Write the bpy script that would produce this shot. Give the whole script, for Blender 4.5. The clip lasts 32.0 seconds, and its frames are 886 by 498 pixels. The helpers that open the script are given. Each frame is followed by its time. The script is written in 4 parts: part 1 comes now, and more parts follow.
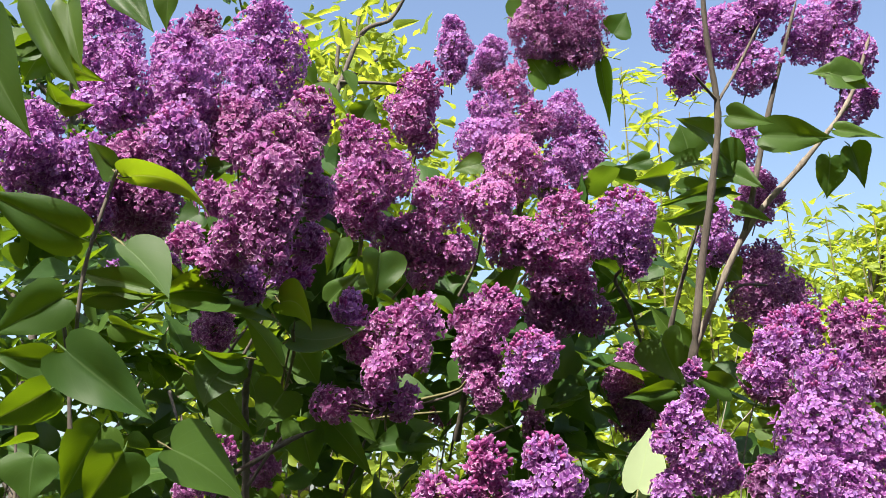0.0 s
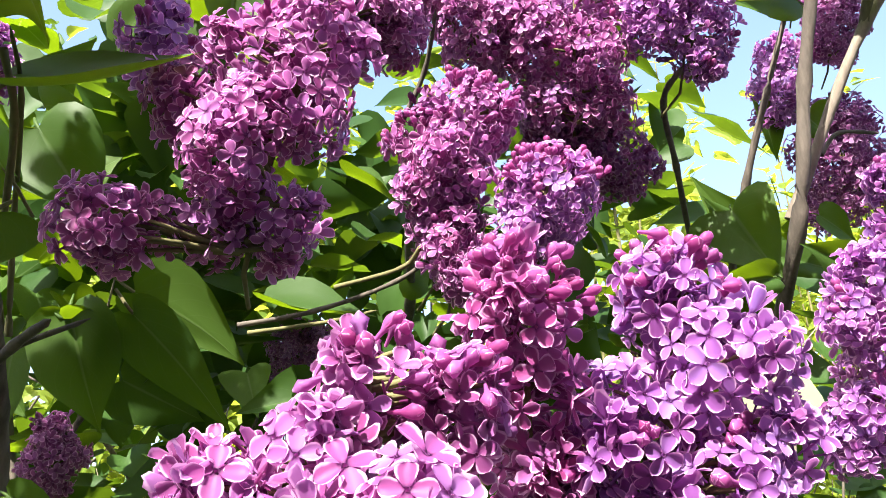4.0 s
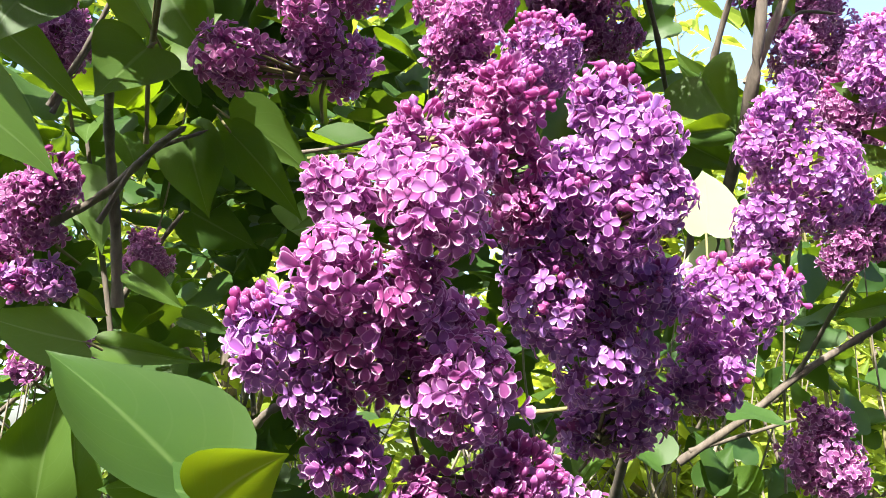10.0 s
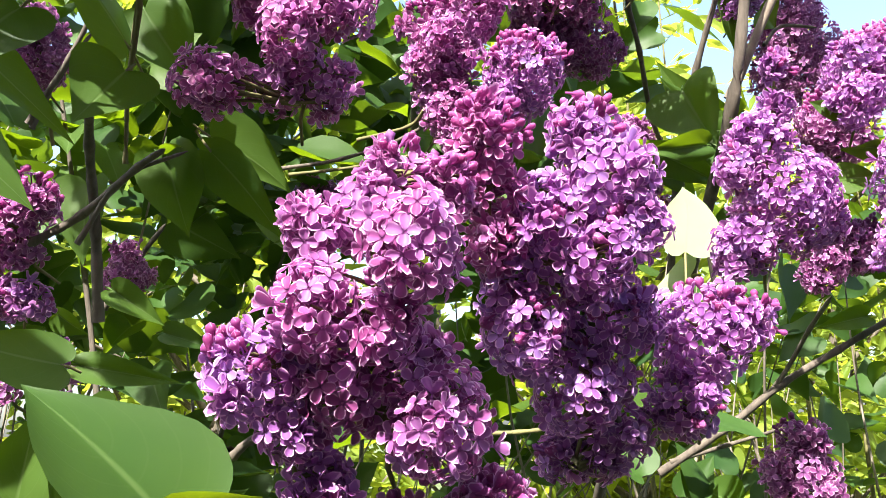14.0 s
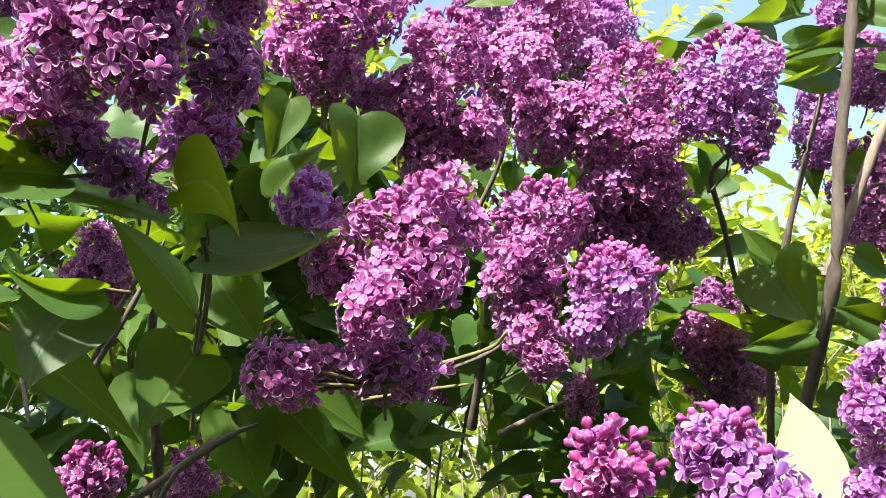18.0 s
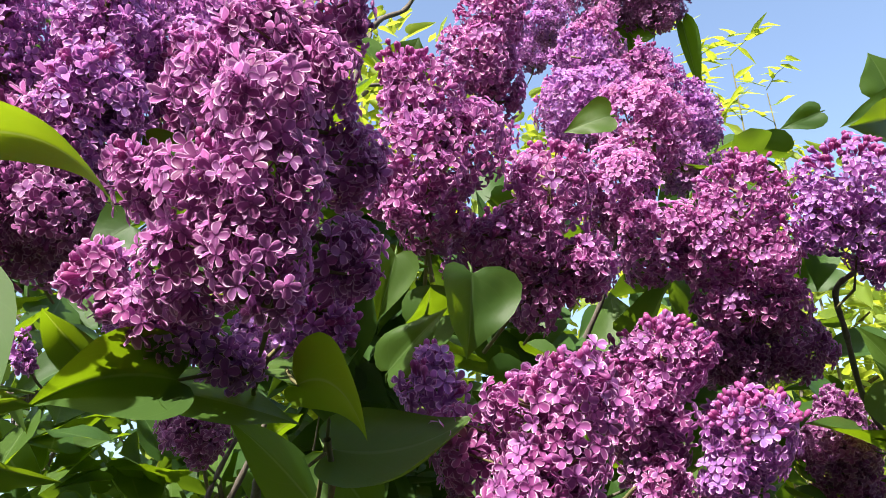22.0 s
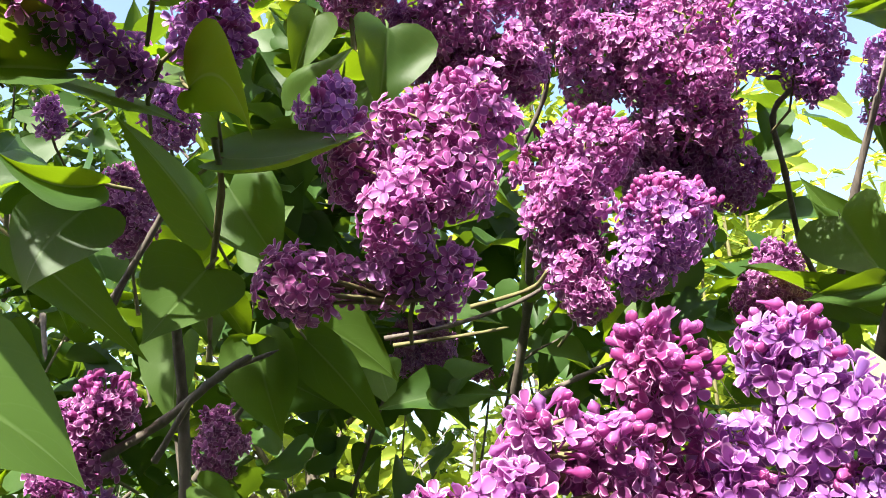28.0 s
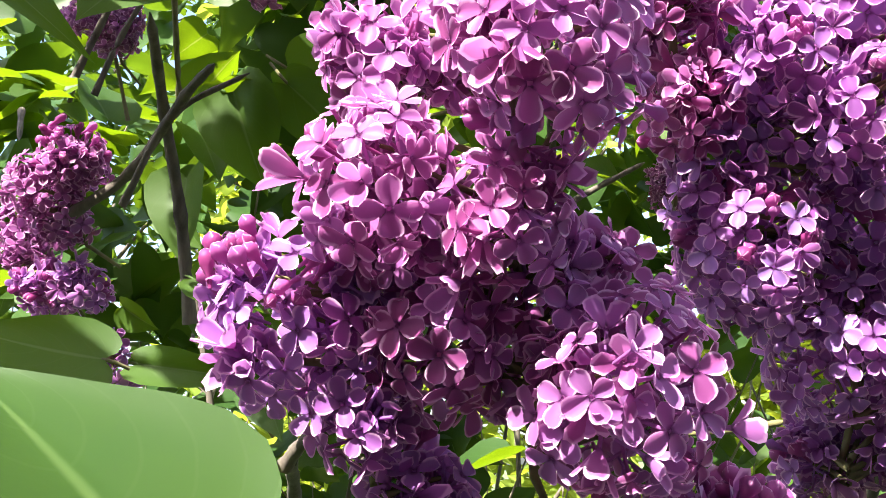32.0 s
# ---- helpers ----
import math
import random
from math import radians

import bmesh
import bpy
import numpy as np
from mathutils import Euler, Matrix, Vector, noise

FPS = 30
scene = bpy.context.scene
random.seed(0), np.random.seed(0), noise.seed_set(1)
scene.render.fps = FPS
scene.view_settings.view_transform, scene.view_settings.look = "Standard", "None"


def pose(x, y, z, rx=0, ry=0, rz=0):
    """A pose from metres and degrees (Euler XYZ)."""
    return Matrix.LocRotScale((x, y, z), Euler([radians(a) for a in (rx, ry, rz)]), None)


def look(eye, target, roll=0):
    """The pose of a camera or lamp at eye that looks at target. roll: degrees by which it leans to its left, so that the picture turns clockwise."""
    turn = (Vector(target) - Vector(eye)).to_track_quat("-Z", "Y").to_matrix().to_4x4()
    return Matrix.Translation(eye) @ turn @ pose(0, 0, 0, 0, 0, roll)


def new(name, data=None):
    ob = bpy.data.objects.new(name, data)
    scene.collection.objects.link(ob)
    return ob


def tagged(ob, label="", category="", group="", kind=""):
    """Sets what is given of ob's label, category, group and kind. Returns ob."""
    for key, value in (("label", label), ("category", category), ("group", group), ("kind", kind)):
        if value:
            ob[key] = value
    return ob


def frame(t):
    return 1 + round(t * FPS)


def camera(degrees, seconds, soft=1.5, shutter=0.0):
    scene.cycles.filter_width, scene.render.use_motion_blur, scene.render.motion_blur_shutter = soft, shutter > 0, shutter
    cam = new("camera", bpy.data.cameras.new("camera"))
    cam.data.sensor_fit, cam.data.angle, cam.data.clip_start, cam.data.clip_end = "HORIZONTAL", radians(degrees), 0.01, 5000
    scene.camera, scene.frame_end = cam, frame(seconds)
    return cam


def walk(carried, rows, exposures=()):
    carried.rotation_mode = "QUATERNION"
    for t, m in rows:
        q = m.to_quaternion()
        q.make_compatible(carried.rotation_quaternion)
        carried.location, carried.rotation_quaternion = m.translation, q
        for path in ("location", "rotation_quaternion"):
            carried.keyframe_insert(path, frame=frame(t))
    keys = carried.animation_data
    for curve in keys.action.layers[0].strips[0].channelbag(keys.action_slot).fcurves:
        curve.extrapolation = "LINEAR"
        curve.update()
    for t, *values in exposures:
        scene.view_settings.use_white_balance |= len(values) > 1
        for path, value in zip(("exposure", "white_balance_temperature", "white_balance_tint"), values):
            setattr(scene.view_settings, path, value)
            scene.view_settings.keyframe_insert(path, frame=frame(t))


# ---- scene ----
cam = camera(55.0, 32.0, soft=0.85)
METRES, EYE, TILT, LEAN, TURN = 1.3, 1.6, 18.0, 0.0, 0.0
ROWS = [
    (0.0, 0.0, 0.0, 0.0, 0.0, 0.0, -0.0),
    (0.5, -0.0294, 0.1081, -0.0505, -2.72, 2.9, -0.12),
    (1.0, -0.0564, 0.2104, -0.0642, -4.92, 4.22, -0.19),
    (1.5, -0.074, 0.2701, -0.069, -5.53, 4.82, -0.06),
    (2.0, -0.0709, 0.3074, -0.0819, -5.38, 5.12, 0.26),
    (2.5, -0.0363, 0.3305, -0.0943, -5.09, 5.2, 0.7),
    (3.0, -0.0183, 0.3477, -0.1058, -5.13, 4.63, 1.52),
    (3.5, -0.0083, 0.3443, -0.1138, -5.5, 3.39, 1.84),
    (5.5, -0.0048, 0.3023, -0.1473, -5.15, -0.23, 0.51),
    (6.0, -0.0102, 0.2929, -0.1563, -5.01, -0.84, 0.34),
    (6.5, -0.0158, 0.2823, -0.1605, -4.73, -1.61, 0.09),
    (7.0, -0.018, 0.2679, -0.161, -4.63, -2.39, -0.22),
    (7.5, -0.0237, 0.2566, -0.1611, -4.25, -3.04, -0.13),
    (8.0, -0.0326, 0.2512, -0.1584, -4.06, -3.79, 0.03),
    (8.5, -0.03, 0.2447, -0.1562, -4.08, -4.41, 0.06),
    (9.0, -0.0214, 0.2383, -0.1547, -4.34, -4.99, 0.24),
    (9.5, -0.0202, 0.2323, -0.1528, -4.69, -5.32, 0.31),
    (10.0, -0.0183, 0.2279, -0.1487, -4.57, -5.31, 0.37),
    (10.5, -0.0216, 0.2263, -0.1482, -4.84, -5.44, 0.24),
    (11.0, -0.0155, 0.2271, -0.1505, -5.02, -5.57, 0.38),
    (11.5, -0.0127, 0.2288, -0.1515, -5.27, -5.75, 0.34),
    (12.0, -0.0153, 0.2276, -0.1482, -5.18, -5.56, 0.38),
    (12.5, -0.017, 0.2283, -0.147, -5.34, -5.62, 0.3),
    (13.0, -0.0159, 0.2305, -0.1452, -5.15, -5.6, 0.37),
    (13.5, -0.0139, 0.2292, -0.1412, -5.38, -5.57, 0.17),
    (15.5, -0.0289, 0.2317, -0.1173, -5.32, -5.51, 0.38),
    (16.0, -0.0357, 0.2408, -0.1059, -3.65, -4.64, 0.95),
    (16.5, -0.0391, 0.2449, -0.0936, -2.59, -2.92, 1.62),
    (17.0, -0.0311, 0.2492, -0.0763, -2.46, -2.23, 1.89),
    (17.5, -0.0291, 0.2601, -0.0644, -2.56, -1.22, 2.27),
    (18.0, -0.0298, 0.2681, -0.0579, -2.58, -0.87, 2.47),
    (18.5, -0.0252, 0.2704, -0.0499, -2.68, -0.58, 2.62),
    (19.0, -0.0218, 0.2753, -0.0416, -2.77, -0.51, 2.59),
    (19.5, -0.0228, 0.2807, -0.0361, -2.81, -0.21, 2.75),
    (20.0, -0.0235, 0.2852, -0.031, -2.67, 0.16, 3.05),
    (20.5, -0.0316, 0.2942, -0.0227, -2.29, 0.74, 3.45),
    (21.0, -0.0423, 0.2953, -0.017, -1.15, 1.62, 4.16),
    (21.5, -0.0484, 0.2925, -0.0134, 0.07, 2.33, 4.8),
    (22.0, -0.0532, 0.2917, -0.01, 1.16, 2.9, 5.12),
    (22.5, -0.0595, 0.2878, -0.008, 1.92, 3.59, 4.99),
    (23.0, -0.0605, 0.2821, -0.0089, 2.11, 4.38, 4.58),
    (23.5, -0.0527, 0.278, -0.0105, 1.56, 5.27, 3.92),
    (24.0, -0.0508, 0.278, -0.0147, 0.95, 5.6, 3.58),
    (24.5, -0.0497, 0.2812, -0.023, 0.92, 5.75, 3.43),
    (25.0, -0.0508, 0.2788, -0.028, 0.61, 5.59, 3.11),
    (25.5, -0.0464, 0.2813, -0.0402, 0.02, 4.22, 2.65),
    (27.5, -0.0265, 0.2893, -0.0836, 0.74, 0.51, 2.38),
    (28.0, -0.0232, 0.2956, -0.0939, 0.88, -0.18, 2.36),
    (28.5, -0.0149, 0.2983, -0.1023, 1.04, -0.67, 2.49),
    (29.0, -0.0082, 0.294, -0.1097, 1.31, -0.94, 2.8),
    (29.5, -0.0017, 0.2928, -0.1244, 2.01, -1.22, 3.55),
    (30.0, -0.0028, 0.2966, -0.1398, 2.44, -1.63, 4.11),
    (30.5, -0.0059, 0.3034, -0.1537, 2.87, -2.14, 4.35),
    (31.0, -0.0032, 0.3082, -0.164, 3.17, -2.38, 4.53),
    (31.5, -0.0039, 0.3156, -0.1729, 3.52, -2.7, 4.7),
    (32.0, -0.0096, 0.3312, -0.1787, 4.16, -3.25, 4.9),
]
walk(cam, [(t, pose(0, 0, EYE, TILT, LEAN, TURN) @ pose(METRES * x, METRES * y, METRES * z, 90 + pitch, roll, yaw)) for t, x, y, z, yaw, pitch, roll in ROWS],
     exposures=[(0.0, 1.52), (1.0, 1.76), (2.0, 1.90), (3.0, 2.13), (6.0, 2.38), (13.0, 2.38), (16.0, 2.27), (19.0, 2.10), (21.0, 1.85), (23.0, 1.60), (25.0, 1.55), (28.0, 2.29), (30.0, 2.38), (32.0, 2.60)])

# ---------------------------------------------------------------- light
SUN_AZ, SUN_EL = radians(-155), radians(50)      # azimuth from straight ahead (+y), minus is to the left
sun_dir = Vector((math.sin(SUN_AZ) * math.cos(SUN_EL), math.cos(SUN_AZ) * math.cos(SUN_EL), math.sin(SUN_EL)))
world = bpy.data.worlds.new("sky")
scene.world = world
world.use_nodes = True
wn = world.node_tree.nodes
sky = wn.new("ShaderNodeTexSky")
sky.sky_type, sky.sun_disc = "NISHITA", False
sky.sun_elevation, sky.sun_rotation = SUN_EL, SUN_AZ
sky.air_density, sky.dust_density, sky.ozone_density = 1.0, 3.5, 1.0
wn["Background"].inputs["Strength"].default_value = 0.105
world.node_tree.links.new(sky.outputs[0], wn["Background"].inputs[0])
sun = new("sun", bpy.data.lights.new("sun", "SUN"))
sun.data.energy, sun.data.angle, sun.data.color = 4.7, radians(0.53), (1.0, 0.95, 0.85)
sun.matrix_world = look(sun_dir * 30, (0, 0, 0))


# ---------------------------------------------------------------- materials
def mat(name):
    m = bpy.data.materials.new(name)
    m.use_nodes = True
    m.node_tree.nodes.clear()
    return m, m.node_tree.nodes, m.node_tree.links


def N(nodes, kind, **values):
    n = nodes.new(kind)
    for k, v in values.items():
        n.inputs[k.replace("_", " ")].default_value = v
    return n


def mix_colour(nodes, links, fac, a, b, mode="MIX"):
    n = nodes.new("ShaderNodeMix")
    n.data_type, n.blend_type = "RGBA", mode
    for socket, v in ((n.inputs[0], fac), (n.inputs[6], a), (n.inputs[7], b)):
        if isinstance(v, (int, float, tuple)):
            socket.default_value = v
        else:
            links.new(v, socket)
    return n.outputs[2]


def ramp(nodes, links, src, stops):
    n = nodes.new("ShaderNodeValToRGB")
    el = n.color_ramp.elements
    while len(el) < len(stops):
        el.new(0.5)
    for e, (p, c) in zip(el, stops):
        e.position, e.color = p, (c if isinstance(c, tuple) else (c, c, c, 1))
    links.new(src, n.inputs[0])
    return n.outputs[0]


def maths(nodes, links, op, a, b=0.0):
    n = nodes.new("ShaderNodeMath")
    n.operation = op
    for s, v in zip(n.inputs, (a, b)):
        if isinstance(v, (int, float)):
            s.default_value = v
        else:
            links.new(v, s)
    return n.outputs[0]


def thin_surface(nodes, links, colour, through_colour, share, rough, bump=None, spec=0.4):
    """Gloss and diffuse on the lit side, light shining through to the other."""
    p = N(nodes, "ShaderNodeBsdfPrincipled", Roughness=rough)
    p.inputs["Specular IOR Level"].default_value = spec
    tr = nodes.new("ShaderNodeBsdfTranslucent")
    links.new(colour, p.inputs["Base Color"])
    links.new(through_colour, tr.inputs["Color"])
    if bump is not None:
        links.new(bump, p.inputs["Normal"])
    mx = N(nodes, "ShaderNodeMixShader", Fac=share)
    links.new(p.outputs[0], mx.inputs[1])
    links.new(tr.outputs[0], mx.inputs[2])
    out = nodes.new("ShaderNodeOutputMaterial")
    links.new(mx.outputs[0], out.inputs[0])


def petal_material(name, tone, islands):
    """Lilac petals: dusky rose-violet, a darker throat and a paler rim, each floret a little different."""
    m, n, l = mat(name)
    if islands:
        rnd = n.new("ShaderNodeNewGeometry").outputs["Random Per Island"]
    else:
        rnd = n.new("ShaderNodeObjectInfo").outputs["Random"]
    # d is m scaled darker: deeper purple, with the heads' shade painted in
    tones = {"m": ((0.225, 0.034, 0.132, 1), (0.298, 0.070, 0.236, 1), (0.360, 0.152, 0.415, 1)),
             "v": ((0.205, 0.047, 0.225, 1), (0.285, 0.104, 0.380, 1), (0.355, 0.205, 0.560, 1)),
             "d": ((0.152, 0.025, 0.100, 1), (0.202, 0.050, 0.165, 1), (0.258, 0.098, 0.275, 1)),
             "b": ((0.270, 0.032, 0.140, 1), (0.350, 0.062, 0.230, 1), (0.400, 0.120, 0.350, 1))}[tone]
    base = ramp(n, l, rnd, [(0.0, tones[0]), (0.5, tones[1]), (1.0, tones[2])])
    uv = n.new("ShaderNodeSeparateXYZ")
    l.new(n.new("ShaderNodeUVMap").outputs[0], uv.inputs[0])
    rim = ramp(n, l, uv.outputs[1], [(0.0, 0.0), (0.72, 0.0), (0.90, 1.0)])
    throat = ramp(n, l, uv.outputs[0], [(0.0, 0.85), (0.06, 0.7), (0.17, 0.0)])
    grain = N(n, "ShaderNodeTexNoise", Scale=900.0, Detail=2.0)
    l.new(n.new("ShaderNodeTexCoord").outputs["Object"], grain.inputs["Vector"])
    c = mix_colour(n, l, maths(n, l, "MULTIPLY", grain.outputs[0], 0.20), base, (0.36, 0.13, 0.41, 1))
    c = mix_colour(n, l, maths(n, l, "MULTIPLY", rim, 0.7 if islands else 0.9), c, (0.88, 0.55, 0.82, 1))
    c = mix_colour(n, l, throat, c, (0.07, 0.012, 0.08, 1))
    thin_surface(n, l, c, mix_colour(n, l, 0.6, c, (0.60, 0.19, 0.50, 1)), 0.48, 0.50, spec=0.3)
    return m


def leaf_material(name, dark, light, glow, islands, veins=True, rough=0.50, share=0.34):
    m, n, l = mat(name)
    if islands:
        rnd = n.new("ShaderNodeNewGeometry").outputs["Random Per Island"]
    else:
        rnd = n.new("ShaderNodeObjectInfo").outputs["Random"]
    base = mix_colour(n, l, rnd, dark, light)
    uv = n.new("ShaderNodeUVMap").outputs[0]
    sep = n.new("ShaderNodeSeparateXYZ")
    l.new(uv, sep.inputs[0])
    big = N(n, "ShaderNodeTexNoise", Scale=38.0, Detail=4.0)
    fine = N(n, "ShaderNodeTexNoise", Scale=420.0, Detail=3.0)
    oc = n.new("ShaderNodeTexCoord").outputs["Object"]
    l.new(oc, big.inputs["Vector"])
    l.new(oc, fine.inputs["Vector"])
    c = mix_colour(n, l, maths(n, l, "MULTIPLY", big.outputs[0], 0.55), base, light)
    g = mix_colour(n, l, maths(n, l, "MULTIPLY", big.outputs[0], 0.5), glow, (glow[0] * 0.6, glow[1] * 0.75, glow[2], 1))
    bump = None
    if veins:
        # side veins run forwards from the midrib
        across = maths(n, l, "ABSOLUTE", maths(n, l, "SUBTRACT", sep.outputs[1], 0.5))
        wave = maths(n, l, "SINE", maths(n, l, "MULTIPLY", maths(n, l, "SUBTRACT", sep.outputs[0], maths(n, l, "MULTIPLY", maths(n, l, "POWER", across, 1.3), 1.15)), 34.0))
        side = ramp(n, l, wave, [(0.0, 0.0), (0.95, 0.0), (1.0, 0.14)])
        rib = ramp(n, l, across, [(0.0, 1.0), (0.010, 0.9), (0.026, 0.0)])
        vein = maths(n, l, "MAXIMUM", side, rib)
        c = mix_colour(n, l, maths(n, l, "MULTIPLY", vein, 0.16), c, (0.20, 0.30, 0.10, 1))
        g = mix_colour(n, l, maths(n, l, "MULTIPLY", vein, 0.5), g, (0.55, 0.62, 0.16, 1))
        h = maths(n, l, "ADD", maths(n, l, "MULTIPLY", vein, -0.6), maths(n, l, "MULTIPLY", fine.outputs[0], 0.25))
        b = N(n, "ShaderNodeBump", Strength=0.35, Distance=0.0006)
        l.new(h, b.inputs["Height"])
        bump = b.outputs[0]
    thin_surface(n, l, c, g, share, rough, bump, spec=0.17)
    return m


def bark_material(name, a, b):
    m, n, l = mat(name)
    oc = n.new("ShaderNodeTexCoord").outputs["Object"]
    mp = N(n, "ShaderNodeMapping", Scale=(160.0, 160.0, 26.0))
    l.new(oc, mp.inputs["Vector"])
    t1 = N(n, "ShaderNodeTexNoise", Scale=1.0, Detail=6.0, Roughness=0.65)
    l.new(mp.outputs[0], t1.inputs["Vector"])
    t2 = N(n, "ShaderNodeTexNoise", Scale=22.0, Detail=3.0)
    l.new(oc, t2.inputs["Vector"])
    c = ramp(n, l, maths(n, l, "ADD", maths(n, l, "MULTIPLY", t1.outputs[0], 0.65), maths(n, l, "MULTIPLY", t2.outputs[0], 0.35)), [(0.32, a), (0.68, b)])
    bp = N(n, "ShaderNodeBump", Strength=0.7, Distance=0.0012)
    l.new(t1.outputs[0], bp.inputs["Height"])
    p = N(n, "ShaderNodeBsdfPrincipled", Roughness=0.85)
    l.new(c, p.inputs["Base Color"])
    l.new(bp.outputs[0], p.inputs["Normal"])
    out = n.new("ShaderNodeOutputMaterial")
    l.new(p.outputs[0], out.inputs[0])
    return m


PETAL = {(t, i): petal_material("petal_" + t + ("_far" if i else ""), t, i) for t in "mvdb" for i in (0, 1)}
LEAF = leaf_material("lilac_leaf", (0.013, 0.040, 0.011, 1), (0.044, 0.082, 0.013, 1), (0.36, 0.54, 0.008, 1), False, share=0.24)
# backlit leaves: sun shining through is put into a lighter, yellower green
LEAF_BACKLIT = leaf_material("backlit_lime_leaf", (0.055, 0.105, 0.010, 1), (0.095, 0.155, 0.012, 1), (0.46, 0.62, 0.012, 1), False, share=0.36)
# pale underside lifted further, so the colour carries the glare of the sun
LEAF_GLARE = leaf_material("pale_underside_glare", (0.20, 0.25, 0.13, 1), (0.28, 0.33, 0.19, 1), (0.42, 0.50, 0.14, 1), False, share=0.30)
# leaf green darkened: shade inside the shrub and on far crowns is painted in
LEAF_SHADE = leaf_material("lilac_leaf_shaded", (0.011, 0.033, 0.010, 1), (0.033, 0.072, 0.015, 1), (0.25, 0.40, 0.015, 1), True, False, share=0.20)
LEAF_YELLOW = leaf_material("young_leaf", (0.05, 0.10, 0.016, 1), (0.19, 0.24, 0.036, 1), (0.60, 0.66, 0.05, 1), True, False, 0.5, 0.45)
# darker than the pale bark: shade on the trunk is put into its colour
BARK = bark_material("bark", (0.038, 0.029, 0.023, 1), (0.140, 0.115, 0.092, 1))
BARK_PALE = bark_material("bark_pale", (0.11, 0.085, 0.065, 1), (0.28, 0.24, 0.19, 1))
STALK = bark_material("green_stalk", (0.09, 0.075, 0.030, 1), (0.17, 0.16, 0.06, 1))


def ground_material():
    m, n, l = mat("ground_grass")
    oc = n.new("ShaderNodeTexCoord").outputs["Object"]
    a = N(n, "ShaderNodeTexNoise", Scale=1.3, Detail=8.0)
    b = N(n, "ShaderNodeTexNoise", Scale=60.0, Detail=6.0)
    l.new(oc, a.inputs["Vector"])
    l.new(oc, b.inputs["Vector"])
    c = ramp(n, l, maths(n, l, "ADD", maths(n, l, "MULTIPLY", a.outputs[0], 0.5), maths(n, l, "MULTIPLY", b.outputs[0], 0.5)),
             [(0.35, (0.05, 0.075, 0.022, 1)), (0.52, (0.08, 0.11, 0.03, 1)), (0.66, (0.16, 0.13, 0.08, 1))])
    bp = N(n, "ShaderNodeBump", Strength=0.8, Distance=0.03)
    l.new(b.outputs[0], bp.inputs["Height"])
    p = N(n, "ShaderNodeBsdfPrincipled", Roughness=0.95)
    l.new(c, p.inputs["Base Color"])
    l.new(bp.outputs[0], p.inputs["Normal"])
    l.new(p.outputs[0], n.new("ShaderNodeOutputMaterial").inputs[0])
    return m


GROUND = ground_material()


# ---------------------------------------------------------------- mesh building
def mesh_from(name, verts, faces, uvs, material, smooth=True):
    """verts (n, 3), faces (m, 4) with the last index repeated for a triangle never used: quads only; uvs (n, 2) by vertex."""
    me = bpy.data.meshes.new(name)
    verts, faces = np.asarray(verts, np.float32), np.asarray(faces, np.int32)
    me.vertices.add(len(verts))
    me.vertices.foreach_set("co", verts.ravel())
    me.loops.add(faces.size)
    me.loops.foreach_set("vertex_index", faces.ravel())
    me.polygons.add(len(faces))
    me.polygons.foreach_set("loop_start", np.arange(len(faces), dtype=np.int32) * 4)
    me.polygons.foreach_set("use_smooth", np.full(len(faces), smooth))
    if uvs is not None:
        layer = me.uv_layers.new(name="UVMap")
        layer.data.foreach_set("uv", np.asarray(uvs, np.float32)[faces.ravel()].ravel())
    me.materials.append(material)
    me.update(calc_edges=True)
    return me


class Gather:
    """Collects copies of small templates into one mesh."""

    def __init__(self):
        self.v, self.f, self.u, self.n = [], [], [], 0

    def add(self, v, f, u):
        self.v.append(v), self.f.append(f + self.n), self.u.append(u)
        self.n += len(v)

    def add_many(self, template, mats):
        """mats: (k, 3, 4) placements."""
        v, f, u = template
        k = len(mats)
        if not k:
            return
        w = np.einsum("kij,vj->kvi", mats[:, :, :3], v) + mats[:, None, :, 3]
        ff = f[None] + (np.arange(k) * len(v))[:, None, None]
        self.add(w.reshape(-1, 3), ff.reshape(-1, 4), np.tile(u, (k, 1)))

    def mesh(self, name, material):
        return mesh_from(name, np.concatenate(self.v), np.concatenate(self.f), np.concatenate(self.u), material)


def part(name, me, parent, label=""):
    ob = new(name, me)
    ob.parent = parent
    return tagged(ob, label) if label else ob


def frames_from(normals, spin):
    """Turns whose z is the normal, spun about it."""
    z = normals / np.linalg.norm(normals, axis=1, keepdims=True)
    ref = np.where(np.abs(z[:, 2:3]) < 0.9, np.array([[0, 0, 1.0]]), np.array([[1.0, 0, 0]]))
    x = np.cross(ref, z)
    x /= np.linalg.norm(x, axis=1, keepdims=True)
    y = np.cross(z, x)
    c, s = np.cos(spin)[:, None], np.sin(spin)[:, None]
    return np.stack([c * x + s * y, c * y - s * x, z], axis=2)


def placements(pos, normals, spin, size):
    r = frames_from(normals, spin) * np.asarray(size)[:, None, None]
    return np.concatenate([r, pos[:, :, None]], axis=2)


PETAL_ROWS = {7: ((0, 0.30), (0.16, 0.50), (0.36, 0.82), (0.58, 1.0), (0.78, 0.97), (0.91, 0.74), (0.98, 0.42), (1.0, 0.16)),
              4: ((0, 0.30), (0.32, 0.78), (0.66, 1.0), (0.90, 0.76), (1.0, 0.28)),
              2: ((0, 0.30), (0.62, 1.0), (1.0, 0.52))}


